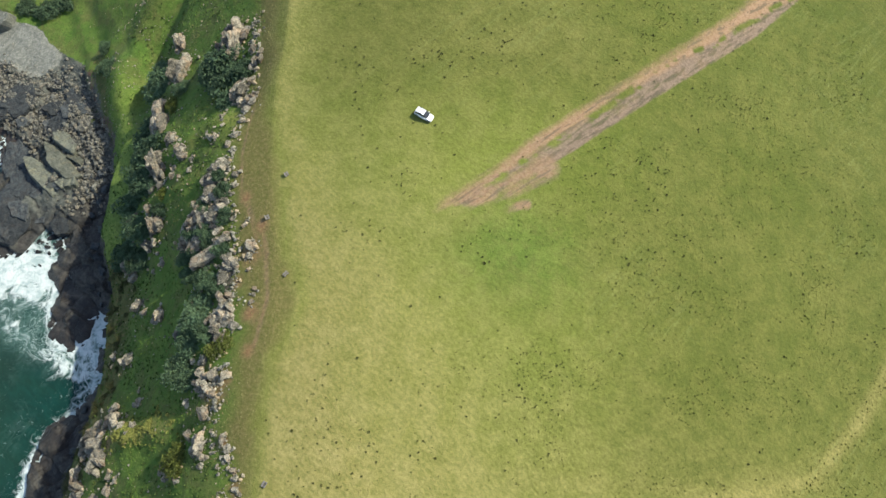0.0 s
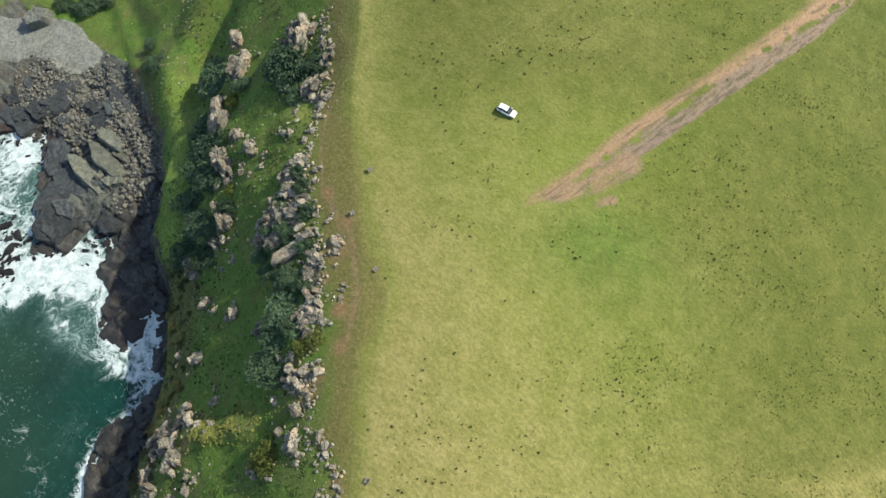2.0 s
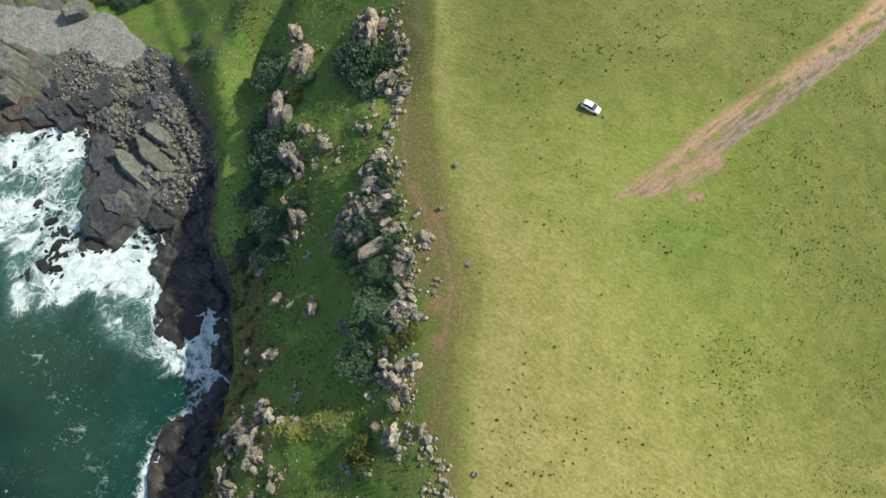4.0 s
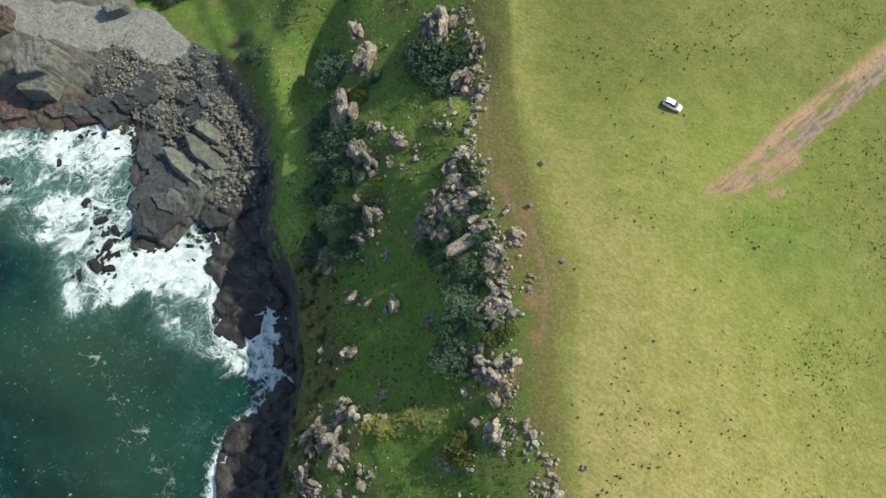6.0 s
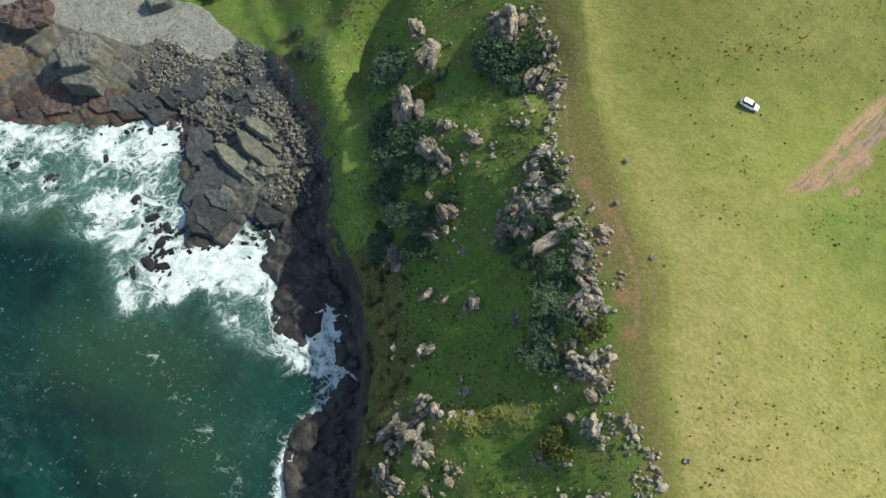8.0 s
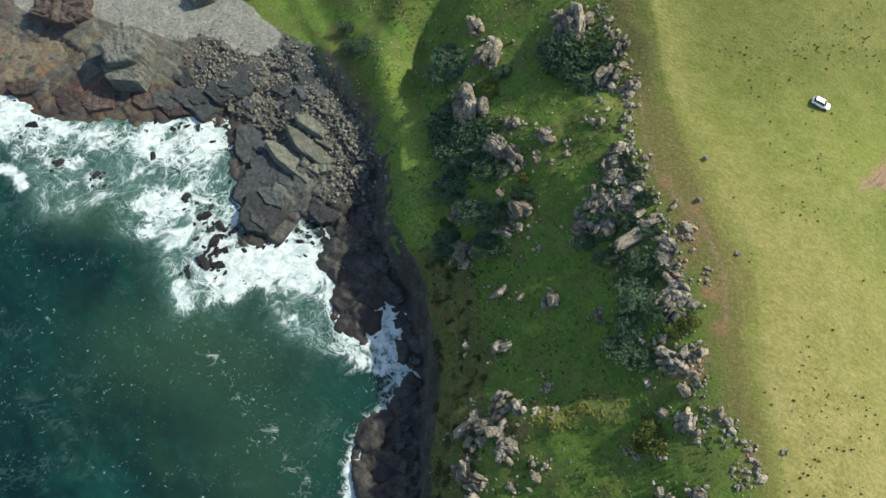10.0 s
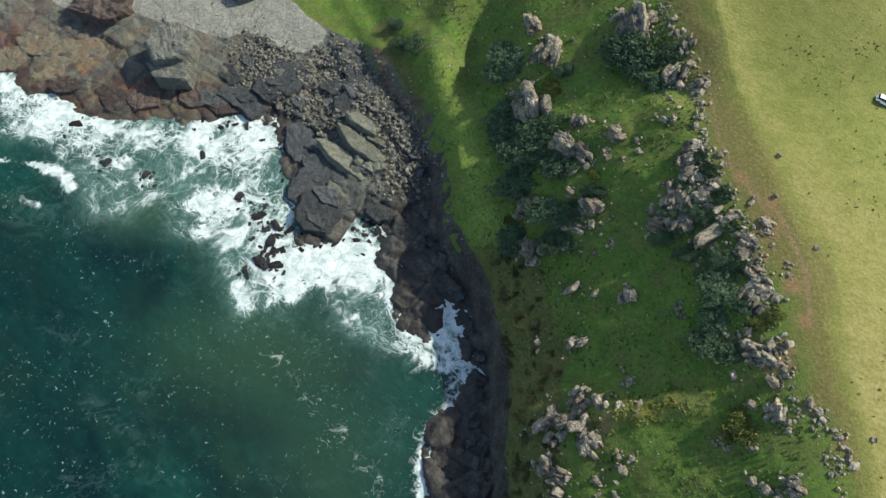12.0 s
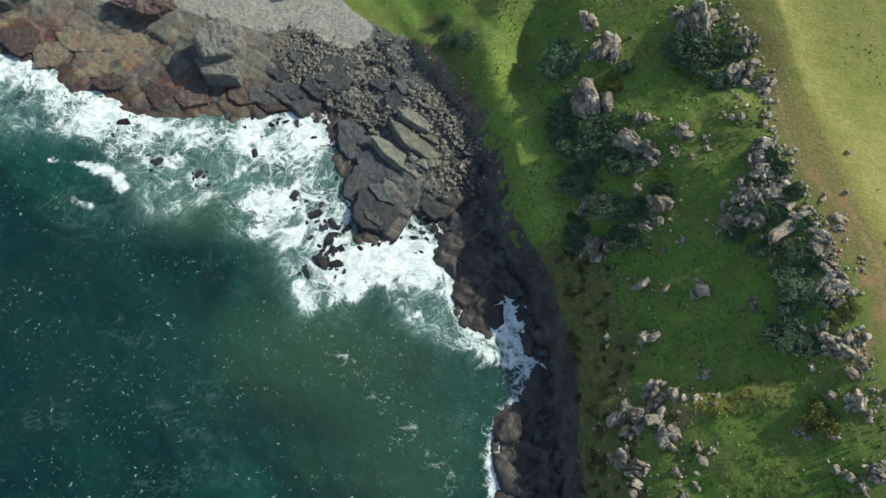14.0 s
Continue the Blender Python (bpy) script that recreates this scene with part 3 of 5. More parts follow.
    for line in ([(-50.4, 56.8), (-47.5, 51.4), (-43.7, 46.7), (-42, 38)], [(-53.0, 64.3), (-51.8, 58.1), (-48.1, 51.2), (-46.1, 47.0)], [(-53.3, 78), (-53.6, 67.8), (-53.0, 62)]):
        dirt = np.maximum(dirt, 0.60 * np.exp(-(away(x, y, line) / 0.5) ** 2))
    ochre = np.zeros(np.shape(x))
    for cx, cy, r in ((-49, 18.5, 2.6), (-47, 44.5, 2.2), (-58, 63.5, 2.0), (-47.5, 21, 2.0), (-45, 10, 1.4), (-41, 3, 1.2), (-78, 9, 2.2), (-86, 107, 1.1), (-45.5, 50, 1.5), (-44.5, 33, 1.9), (-43.5, 26, 1.4), (-49, 39, 1.5), (-50.5, 56.5, 1.4)):
        spot = np.exp(-(np.hypot(x - cx, y - cy) / (1.35 * r)) ** 2)
        dirt, ochre = np.maximum(dirt, 0.72 * spot), np.maximum(ochre, spot)
    dry = dry * (1 - 0.5 * mead * smooth(x, -10, 50) * (1 - np.clip(trail, 0, 1)))
    lush = np.maximum(slope * (0.92 - 0.92 * band) * (1 - 0.6 * np.clip(gold, 0, 1)), 0.55 * green)
    rust = smooth(-x, 150, 182) * (0.85 - 0.6 * smooth(d, 6, 16)) + 0.35 * (1 - smooth(z, 1.0, 2.6)) * smooth(-x, 132, 150)
    rust = np.where(x > -95, 0.75 * ochre, np.maximum(rust, 0.7 * toe))
    # darker rock: wet tip and cliff foot, where painted shade adds to it
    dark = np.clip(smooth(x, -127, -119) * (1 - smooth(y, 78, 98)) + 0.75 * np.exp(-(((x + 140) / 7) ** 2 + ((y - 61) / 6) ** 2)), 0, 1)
    lane = np.where(x < -36, slope * (1 - np.clip(gold, 0, 1)), np.maximum(smooth(side, -1.2, 0.4), patch) * (t < 9))
    olive = mead * (1 - 0.8 * pale) * np.maximum(smooth(x + 14 * (rough(x, y, 30, 2, 50) - 0.5), -18, 42), 0.95 * smooth(y + 10 * (rough(x, y, 24, 2, 57) - 0.5), 54, 92))
    brow = np.interp(y, ALONG, CONTOURS[5])
    scrub = smooth(x, brow - 6, brow - 2) * (1 - smooth(x + 4 * (rough(x, y, 7, 3, 61) - 0.5), brow + 5, brow + 11)) * (1 - smooth(y, 46, 60))
    scrub = np.maximum(scrub, 0.75 * np.exp(-(away(x, y, [(-125, 122), (-122, 114), (-120, 106), (-117, 99)]) / 3.8) ** 2))
    # mask of the sunlit grass strip along the cliff top, painted brighter
    lit_turf = np.exp(-((x - np.interp(y, (40, 50, 62, 75, 92, 100), (-92, -96, -100, -101, -106, -108))) / 4.2) ** 2) * smooth(y, 40, 50) * (1 - smooth(y, 98, 108))
    lit_turf = lit_turf * (0.5 + 0.9 * (rough(x, y, 4, 3, 66) - 0.2))
    return (scrub, np.clip(lit_turf, 0, 1), scrub), (rock, dirt, dry), (sand, np.clip(rust, 0, 1), lush), (dark, lane, olive)

# ---- ground and sea ----
def sheet(name, xs, ys, height, material, layers):
    """One grid of ground or water, with its colour layers."""
    gx, gy = np.meshgrid(xs, ys)
    gz = height(gx, gy)
    me = bpy.data.meshes.new(name)
    n, m = len(xs), len(ys)
    me.vertices.add(n * m)
    me.vertices.foreach_set("co", np.stack([gx, gy, gz], -1).astype(np.float32).ravel())
    i = (np.arange(m - 1)[:, None] * n + np.arange(n - 1)[None, :]).ravel()
    loops = np.stack([i, i + 1, i + n + 1, i + n], -1).astype(np.int32).ravel()
    me.loops.add(len(loops))
    me.loops.foreach_set("vertex_index", loops)
    me.polygons.add(len(i))
    me.polygons.foreach_set("loop_start", np.arange(0, len(loops), 4, dtype=np.int32))
    me.polygons.foreach_set("use_smooth", np.ones(len(i), bool))
    me.update(calc_edges=True)
    for key, values in layers(gx, gy, gz).items():
        layer = me.color_attributes.new(key, "FLOAT_COLOR", "POINT")
        rgba = np.ones((n * m, 4), np.float32)
        rgba[:, :3] = np.stack([np.broadcast_to(v, gx.shape).ravel() for v in values], -1)
        layer.data.foreach_set("color", rgba.ravel())
    me.materials.append(material)
    return new(name, me)


def spread(*stops):
    """Rows of a grid: (from, step) pairs up to the last value."""
    out = []
    for (a, step), (b, _) in zip(stops, stops[1:]):
        out.extend(np.linspace(a, b, max(1, round((b - a) / step)), endpoint=False))
    return np.array(out + [stops[-1][0]])


def ground_layers(gx, gy, gz):
    dzx = np.gradient(gz, axis=1) / np.gradient(gx, axis=1)
    dzy = np.gradient(gz, axis=0) / np.gradient(gy, axis=0)
    zero, one, two, three = covers(gx, gy, gz, np.hypot(dzx, dzy))
    return {"scrub": zero, "cover": one, "shore": two, "tone": three}


GX = spread((-4000, 400), (-800, 60), (-262, 4), (-246, 0.45), (-40, 0.9), (84, 6), (200, 60), (800, 400), (4000, 0))
GY = spread((-4000, 400), (-800, 60), (-100, 8), (-24, 0.45), (152, 6), (250, 60), (800, 400), (4000, 0))
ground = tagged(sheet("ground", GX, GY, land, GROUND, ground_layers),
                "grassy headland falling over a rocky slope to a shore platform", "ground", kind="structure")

# outer edge of the breaking surf
BREAK = [(-330, 88), (-262, 90), (-240, 85), (-226, 87), (-212, 83), (-204, 74), (-198, 63), (-188, 64), (-182, 69), (-178, 61), (-168, 57), (-163, 48), (-159, 38.5), (-148, 40),
         (-140, 46), (-134, 37), (-127, 31), (-119, 28), (-112, 26), (-106, 20.5), (-107.5, 16), (-112.3, 10), (-113, 0), (-115, -20), (-119, -200)]


def surf_layers(gx, gy, gz):
    d = -inland(gx, gy)
    front = away(gx, gy, BREAK)
    loop = BREAK + [(1500, -200), (1500, 900), (-330, 900)]
    inside = np.zeros(gx.shape, bool)
    for (ax, ay), (bx, by) in zip(loop, loop[1:] + loop[:1]):
        if ay != by:
            inside ^= ((ay > gy) != (by > gy)) & (gx < (bx - ax) * (gy - ay) / (by - ay) + ax)
    s = np.where(inside, front, -front)
    patchy = rough(gx, gy, 13, 4, 60)
    streaky = rough(gx * 0.7 + gy * 0.7, (gy - gx) * 1.6, 9, 3, 62)
    foam = smooth(s, -4.0, 4.0) * (0.32 + 0.42 * smooth(patchy + 0.5 * (streaky - 0.5), 0.40, 0.66)) + 0.12 * np.exp(-((s - 1.5) / 1.8) ** 2)
    thick = np.exp(-(away(gx, gy, [(-245, 106), (-215, 96), (-190, 90), (-172, 85), (-160, 79), (-155, 64), (-150, 50)]) / 6.0) ** 2)
    cove = np.exp(-(away(gx, gy, [(-150, 52), (-138, 54), (-127, 62), (-127, 56), (-121, 45)]) / 5.0) ** 2)
    foam = foam + (0.22 * thick + 0.42 * cove) * smooth(s, -2, 2)
    foam = foam + (0.30 * np.exp(-np.maximum(d, 0) / 2.0) + 0.40 * np.exp(-np.maximum(d, 0) / 8.0) * (0.6 + 0.8 * streaky)) * smooth(gx, -125, -112)
    thin = np.exp(-(((gx + 176) / 11) ** 2 + ((gy - 72) / 8) ** 2)) + np.exp(-(((gx + 205) / 14) ** 2 + ((gy - 78) / 6) ** 2)) * 0.5 + 0.55 * smooth(gx, -138, -128) * (1 - smooth(gy, 42, 50))
    foam = foam * (1 - 0.12 * np.clip(thin, 0, 1))
    foam = foam * (1 - 0.42 * np.exp(-(((gx + 105) / 7) ** 2 + ((gy - 28) / 16) ** 2)))
    drift = 0.07 * np.exp(-(((gx + 132) / 14) ** 2 + ((gy - 16) / 20) ** 2)) + 0.25 * np.exp(-(away(gx, gy, [(-150, 28), (-125, 2), (-118, -20)]) / 5) ** 2)
    foam = foam + drift * (1 - smooth(s, -2, 3))
    stray = 0.80 * np.exp(-(away(gx, gy, [(-223, 79), (-214, 77.6)]) / 1.1) ** 2) + 0.85 * np.exp(-(away(gx, gy, [(-212, 77), (-207, 75), (-205, 71.5)]) / 2.1) ** 2) + 0.45 * np.exp(-(away(gx, gy, [(-216, 68), (-212, 66)]) / 1.6) ** 2) + 0.5 * np.exp(-(away(gx, gy, [(-176, 61), (-170, 58)]) / 2.4) ** 2)
    stray = stray * (0.35 + 1.1 * rough(gx, gy, 2.8, 3, 64))
    foam = foam * (1 - 0.22 * smooth(-gx, 192, 212))
    foam = 0.80 * np.clip(np.maximum(foam, stray), 0, 1.05)
    shoal = 0.75 * np.exp(-(((gx + 152) / 26) ** 2 + ((gy - 30) / 15) ** 2)) + 0.8 * np.exp(-(((gx + 186) / 12) ** 2 + ((gy - 66) / 8) ** 2)) + 0.60 * np.exp(-(((gx + 134) / 18) ** 2 + ((gy - 4) / 16) ** 2))
    milk = np.clip(smooth(s, -9, 5) * 0.85, 0, 1) * (1 - smooth(gx, -130, -122) * (1 - smooth(gy, 22, 34)))
    return {"surf": (foam, np.clip(shoal, 0, 1), milk)}


def swell(x, y):
    near = np.exp(-np.hypot(x + 170, y - 50) / 160)
    z = 0.45 * (rough(x, y * 1.8, 16, 3, 70) - 0.5) + 0.30 * (rough(x, y, 3.2, 3, 71) - 0.5)
    return z * near


SX = spread((-4000, 400), (-800, 60), (-300, 6), (-250, 0.6), (-98, 4), (-90, 0))
SY = spread((-4000, 400), (-800, 60), (-100, 8), (-16, 0.6), (112, 6), (180, 60), (800, 400), (4000, 0))
sea = tagged(sheet("water", SX, SY, swell, SEA, surf_layers), "dark teal sea with white surf breaking on rocks", "sea", kind="structure")

# ---- things: helpers ----


def mesh_from(name, verts, faces, material, smooth_faces=False):
    me = bpy.data.meshes.new(name)
    me.from_pydata([tuple(v) for v in verts], [], [tuple(f) for f in faces])
    me.materials.append(material)
    if smooth_faces:
        me.polygons.foreach_set("use_smooth", np.ones(len(me.polygons), bool))
    me.update()
    return me


def part(name, bm, material, parent, label=""):
    me = bpy.data.meshes.new(name)
    bm.to_mesh(me)
    bm.free()
    me.materials.append(material)
    ob = new(name, me)
    ob.parent = parent
    return tagged(ob, label)


def ball(level):
    bm = bmesh.new()
    bmesh.ops.create_icosphere(bm, subdivisions=level, radius=1)
    v = np.array([q.co[:] for q in bm.verts])
    f = [[q.index for q in face.verts] for face in bm.faces]
    bm.free()
    return v, f


BALLS = {k: ball(k) for k in (1, 2, 3, 4)}


def chunk(rng, level=3, planes=12, squash=(1, 1, 1), grain=0.07):
    """A broken stone: a ball cut to a jointed block with knocked-off corners and rough faces."""
    v, f = BALLS[level]
    axes = np.array(Euler(rng.uniform(-0.35, 0.35, 3)).to_matrix())
    pairs = np.concatenate([axes, -axes]) + rng.normal(size=(6, 3)) * 0.16
    extra = rng.normal(size=(max(planes - 6, 1), 3))
    n = np.concatenate([pairs, extra])
    n /= np.linalg.norm(n, axis=1)[:, None]
    d = np.concatenate([rng.uniform(0.48, 0.75, 6), rng.uniform(0.55, 0.98, len(extra))])
    reach = np.where(v @ n.T > 0.05, d / np.maximum(v @ n.T, 0.05), 9)
    # soft meeting of the faces: weathered corners
    r = np.minimum((reach ** -11.0).sum(1) ** (-1 / 11.0), 1.1)
    o = rng.uniform(-50, 50, 3)
    lump = np.array([noise.fractal(Vector(q * 1.3 + o), 0.9, 2.0, 3) for q in v])
    wave = np.array([noise.fractal(Vector(q * 3.6 + o), 0.8, 2.0, 5) for q in v])
    split = np.array([noise.ridged_multi_fractal(Vector((q[0] * 2.4, q[1] * 2.4, q[2] * 0.9)) + Vector(o), 1.0, 2.0, 3, 1.0, 2.0) for q in v])
    return v * (r * (1 + grain * (1.5 * lump + 1.3 * wave - 2.4 * np.clip(split - 1.2, 0, 1))))[:, None] * np.array(squash), f


def at_land(x, y):
    return float(land(x, y))


# ---- boulders on the slope ----
def boulder_meshes(name, material, count, seed, tall=0.85, cuts=(9, 15), grain=0.085):
    rng = np.random.default_rng(seed)
    out = []
    for _ in range(count):
        s = (1.0, rng.uniform(0.65, 0.95), rng.uniform(0.6, 1.0) * tall)
        v, f = chunk(rng, 4, int(rng.integers(*cuts)), s, grain)
        out.append(mesh_from(name, v * 0.5, f, material))
    return out


BOULDERS = boulder_meshes("boulder", ROCK, 12, 21)
BLOCKS = boulder_meshes("block", ROCK, 10, 22, 1.15)

# x, y, width
CREST = [(-65.7, 98.4, 8.4), (-66.4, 102.6, 6.2), (-62.9, 100.7, 3.9), (-57.8, 98.5, 2.3), (-57.6, 94.3, 2.7), (-56.3, 91.3, 3.8), (-58.7, 84.2, 5.2),
         (-58.5, 81.2, 3.2), (-60.5, 82.6, 2.6), (-56.0, 85.7, 2.7), (-54.9, 80.5, 3.7), (-55.2, 77.7, 2.9), (-61.4, 76.9, 1.7), (-63.2, 72.1, 2.5),
         (-61.6, 71.8, 2.2), (-55.6, 74.6, 1.7), (-56.1, 71.6, 1.7), (-57.6, 69.1, 2.0)]
MASS = [(-58.2, 64.6, 3.0), (-59.5, 62.1, 3.8), (-61.3, 61.0, 3.0), (-61.1, 57.8, 3.4), (-54.1, 61.7, 2.2), (-53.7, 59.4, 1.4), (-55.5, 55.2, 3.0),
        (-57.8, 53.6, 3.4), (-61.2, 53.9, 4.0), (-60.1, 50.6, 4.3), (-57.1, 50.8, 2.4), (-65.0, 53.0, 4.1), (-63.2, 53.1, 2.7), (-65.5, 49.3, 3.8),
        (-54.9, 47.7, 4.1), (-58.3, 44.4, 8.0), (-63.3, 56.8, 3.0), (-62.7, 48.7, 3.5), (-58.1, 57.5, 2.7), (-60.9, 47.1, 3.2), (-52.6, 52.2, 1.6),
        (-49.3, 50.7, 1.6), (-47.1, 46.2, 3.0), (-47.1, 44.2, 1.9)]
RIM = [(-51.4, 42.9, 3.8), (-52.6, 41.4, 2.7), (-52.2, 39.8, 2.9), (-50.7, 34.3, 4.7), (-51.9, 31.7, 4.0), (-49.8, 32.0, 3.3), (-47.7, 30.7, 2.7),
       (-50.3, 28.6, 2.6), (-50.0, 36.6, 2.4), (-44.8, 35.2, 1.4), (-44.5, 37.7, 1.1), (-53.1, 24.8, 2.6), (-53.3, 22.4, 2.6), (-54.3, 24.1, 1.6),
       (-51.6, 19.9, 4.6), (-49.9, 21.6, 3.3), (-46.7, 21.7, 2.9), (-49.4, 18.3, 2.6), (-50.3, 14.9, 3.3), (-55.8, 16.9, 2.3)]
RIM_SOUTH = [(-53.6, 11.2, 3.2), (-50.6, 9.6, 3.9), (-49.0, 7.5, 2.6), (-48.8, 6.0, 1.3), (-58.3, 6.0, 2.9), (-59.7, 4.4, 1.6), (-57.8, 3.3, 1.5),
             (-54.8, 3.6, 2.1), (-53.2, -3.9, 3.3), (-55.0, -2.5, 2.3), (-49.9, -3.2, 3.6), (-51.9, -5.4, 2.6), (-45.2, 10.9, 2.3), (-43.8, 9.1, 2.0),
             (-43.4, 7.7, 1.8), (-42.0, 5.9, 1.9), (-41.2, 4.7, 1.6), (-41.0, 2.9, 1.5), (-40.4, 1.1, 1.8), (-39.8, -0.2, 2.0), (-46.6, 41.5, 1.1)]
UPPER = [(-87.1, 108.7, 4.4), (-84.3, 98.7, 6.9), (-83.1, 103.1, 3.4), (-87.7, 86.2, 7.7), (-88.6, 92.4, 3.3), (-91.6, 91.8, 1.8), (-78.8, 77.5, 3.6),
         (-82.4, 71.8, 6.3), (-79.4, 68.2, 4.9), (-81.2, 66.2, 4.1), (-78.1, 65.3, 2.8), (-72.8, 71.4, 3.9), (-71.3, 70.6, 2.0), (-74.4, 68.0, 1.9),
         (-74.1, 65.9, 2.5), (-71.5, 65.1, 1.4), (-68.3, 68.8, 2.1), (-68.2, 65.8, 1.9), (-90.1, 60.4, 4.4), (-86.1, 58.7, 3.4), (-77.9, 55.9, 5.0),
         (-79.9, 52.8, 4.1), (-77.2, 52.1, 2.7), (-88.3, 50.1, 6.2), (-90.9, 49.5, 2.2), (-73.4, 46.9, 2.0), (-81.2, 60.2, 3.0)]
LOWER = [(-59.2, 35.0, 1.6), (-63.1, 30.3, 2.4), (-62.8, 32.0, 1.3), (-71.3, 35.2, 3.7), (-72.4, 34.4, 1.9), (-77.0, 36.8, 2.4), (-81.0, 39.0, 3.8),
         (-82.5, 39.0, 1.6), (-81.2, 26.7, 4.0), (-87.8, 28.2, 2.7), (-72.2, 17.6, 2.6), (-71.1, 12.6, 2.0), (-74.7, 12.6, 2.1), (-74.8, 0.0, 3.3),
         (-75.0, 2.5, 2.1), (-73.0, 2.1, 1.6), (-79.1, -1.7, 2.9), (-76.1, -4.5, 1.3), (-78.6, -6.4, 1.6), (-76.7, 45.6, 1.1)]
TOR = [(-80.7, 15.2, 4.0), (-77.9, 13.9, 3.7), (-81.0, 11.9, 3.7), (-85.8, 13.0, 2.9), (-83.2, 8.9, 5.6), (-87.3, 9.7, 5.3), (-81.4, 5.5, 4.2),
       (-79.8, 5.3, 3.9), (-86.4, 5.7, 2.6), (-87.3, 3.7, 2.1), (-88.4, 1.4, 4.0), (-86.4, -0.4, 4.0), (-86.0, -3.7, 3.3), (-84.3, -1.0, 2.4), (-86.8, -5.7, 3.3)]


def set_boulder(x, y, w, group, tone, rng):
    z = at_land(x, y)
    if w <= 3.4 or w == 8.0:
        ob = new("boulder", BOULDERS[int(rng.integers(0, 12))])
        h = w * rng.uniform(0.7, 1.05)
        ob.matrix_world = pose(x, y, z + 0.08 * h, rng.uniform(-20, 20), rng.uniform(-32, 8), rng.uniform(0, 360)) @ Matrix.Diagonal((w * 1.12, w * 1.12, h, 1))
        if w == 8.0:
            # the great tilted block at the foot of the heap
            ob.matrix_world = pose(x, y, z + 0.9, 12, -14, 38) @ Matrix.Diagonal((9.6, 5.6, 5.4, 1))
        return tagged(ob, ("weathered grey boulder " if w > 1.8 else "small pale grey boulder ") + tone, "boulder", group)
    # a jointed mass of upright blocks leaning together
    ob = new("rock_outcrop")
    w = w * 1.08
    ob.matrix_world = pose(x, y, z, 0, -8, rng.uniform(-25, 25))
    tagged(ob, "jointed grey outcrop " + tone, "rock outcrop", group)
    turn = rng.uniform(0, 180)
    big = "slope" in group or "cliff" in group
    for k in range(int(5 + 0.9 * w) if big else int(7 + 1.4 * w)):
        a, q = rng.uniform(0, 6.28), rng.uniform(0, 1) ** 0.6 * 0.46 if k else 0.0
        b = new("block", BLOCKS[int(rng.integers(0, 10))])
        b.parent = ob
        s = w * (rng.uniform(0.28, 0.62) if big else rng.uniform(0.22, 0.50)) * (1.12 if k == 0 else 1)
        px, py = q * w * math.cos(a), q * w * math.sin(a)
        drop = at_land(x + px, y + py) - z
        b.matrix_basis = pose(px, py, drop + 0.12 * s, rng.uniform(-18, 18), rng.uniform(-22, 10), turn + rng.uniform(-14, 14)) @ Matrix.Diagonal((s * 1.75, s * 1.15, s * rng.uniform(1.1, 2.0) * (1.1 - q), 1))
    return ob


SETS = ((CREST, "boulders on the rim", "with ochre lichen beside rim bushes"), (MASS, "boulders on the rim", "in a heap below the meadow"),
        (RIM, "boulders on the rim", "with ochre lichen beside the meadow"), (RIM_SOUTH, "boulders on the rim", "in a row beside the meadow"),
        (UPPER, "boulders on the slope", "among dark bushes on the slope"), (LOWER, "boulders on the slope", "in grass on the steep slope"),
        (TOR, "boulders above the cliff", "piled above the sea cliff"))
_rng = np.random.default_rng(31)
# smaller blocks that fill the heap
for _k in range(18):
    _u, _v = _rng.uniform(), _rng.uniform(-1, 1)
    MASS.append((-59.0 - 4.5 * _u + 3.6 * _v * (0.4 + 0.6 * _u), 64.0 - 18.0 * _u + 1.5 * _v, _rng.uniform(1.2, 2.9)))
for _places, _group, _tone in SETS:
    for _x, _y, _w in _places:
        set_boulder(_x, _y, _w, _group, _tone, _rng)
_rng = np.random.default_rng(36)
for _x, _y, _w in [(-60.2, 58.6, 3.6), (-62.6, 53.4, 4.0), (-58.6, 53.0, 3.6), (-64.3, 50.2, 3.5), (-56.6, 56.0, 3.5), (-60.6, 48.8, 3.5), (-55.4, 50.2, 3.2), (-57.5, 63.8, 2.8)]:
    set_boulder(_x, _y, _w, "boulders on the rim", "in a heap among dark bushes", _rng)

# ---- bushes ----
def bush_mesh(name, seed, leaves, material, leaf=0.055, droop=0.5):
    """A dome of leaf clumps round a few lobes, one metre across before scaling."""
    rng = np.random.default_rng(seed)
    lobes = [(rng.uniform(-0.33, 0.33), rng.uniform(-0.33, 0.33), rng.uniform(0.02, 0.16), rng.uniform(0.14, 0.25)) for _ in range(16)]
    verts, faces = [], []
    clumps = []
    for _ in range(leaves // 7):
        lx, ly, lz, r = lobes[int(rng.integers(0, len(lobes)))]
        d = rng.normal(size=3)
        d[2] = abs(d[2]) * 1.1 - 0.25
        d /= np.linalg.norm(d)
        clumps.append((np.array((lx, ly, lz)) + d * r * rng.uniform(0.72, 1.12) * np.array((1, 1, 0.8)), d))
    for c, d in clumps:
        for _ in range(7):
            p = c + rng.normal(size=3) * leaf * 0.55
            n = d + rng.normal(size=3) * 0.7
            n /= np.linalg.norm(n)
            u = np.cross(n, rng.normal(size=3))
            u /= np.linalg.norm(u)
            w = np.cross(n, u)
            L, W = leaf * rng.uniform(0.6, 1.1), leaf * rng.uniform(0.28, 0.45)
            k = len(verts)
            verts.extend([p - u * L, p + w * W + n * W * 0.3, p + u * L - n * L * droop, p - w * W + n * W * 0.3])
            faces.append((k, k + 1, k + 2, k + 3))
    return mesh_from(name, verts, faces, material)


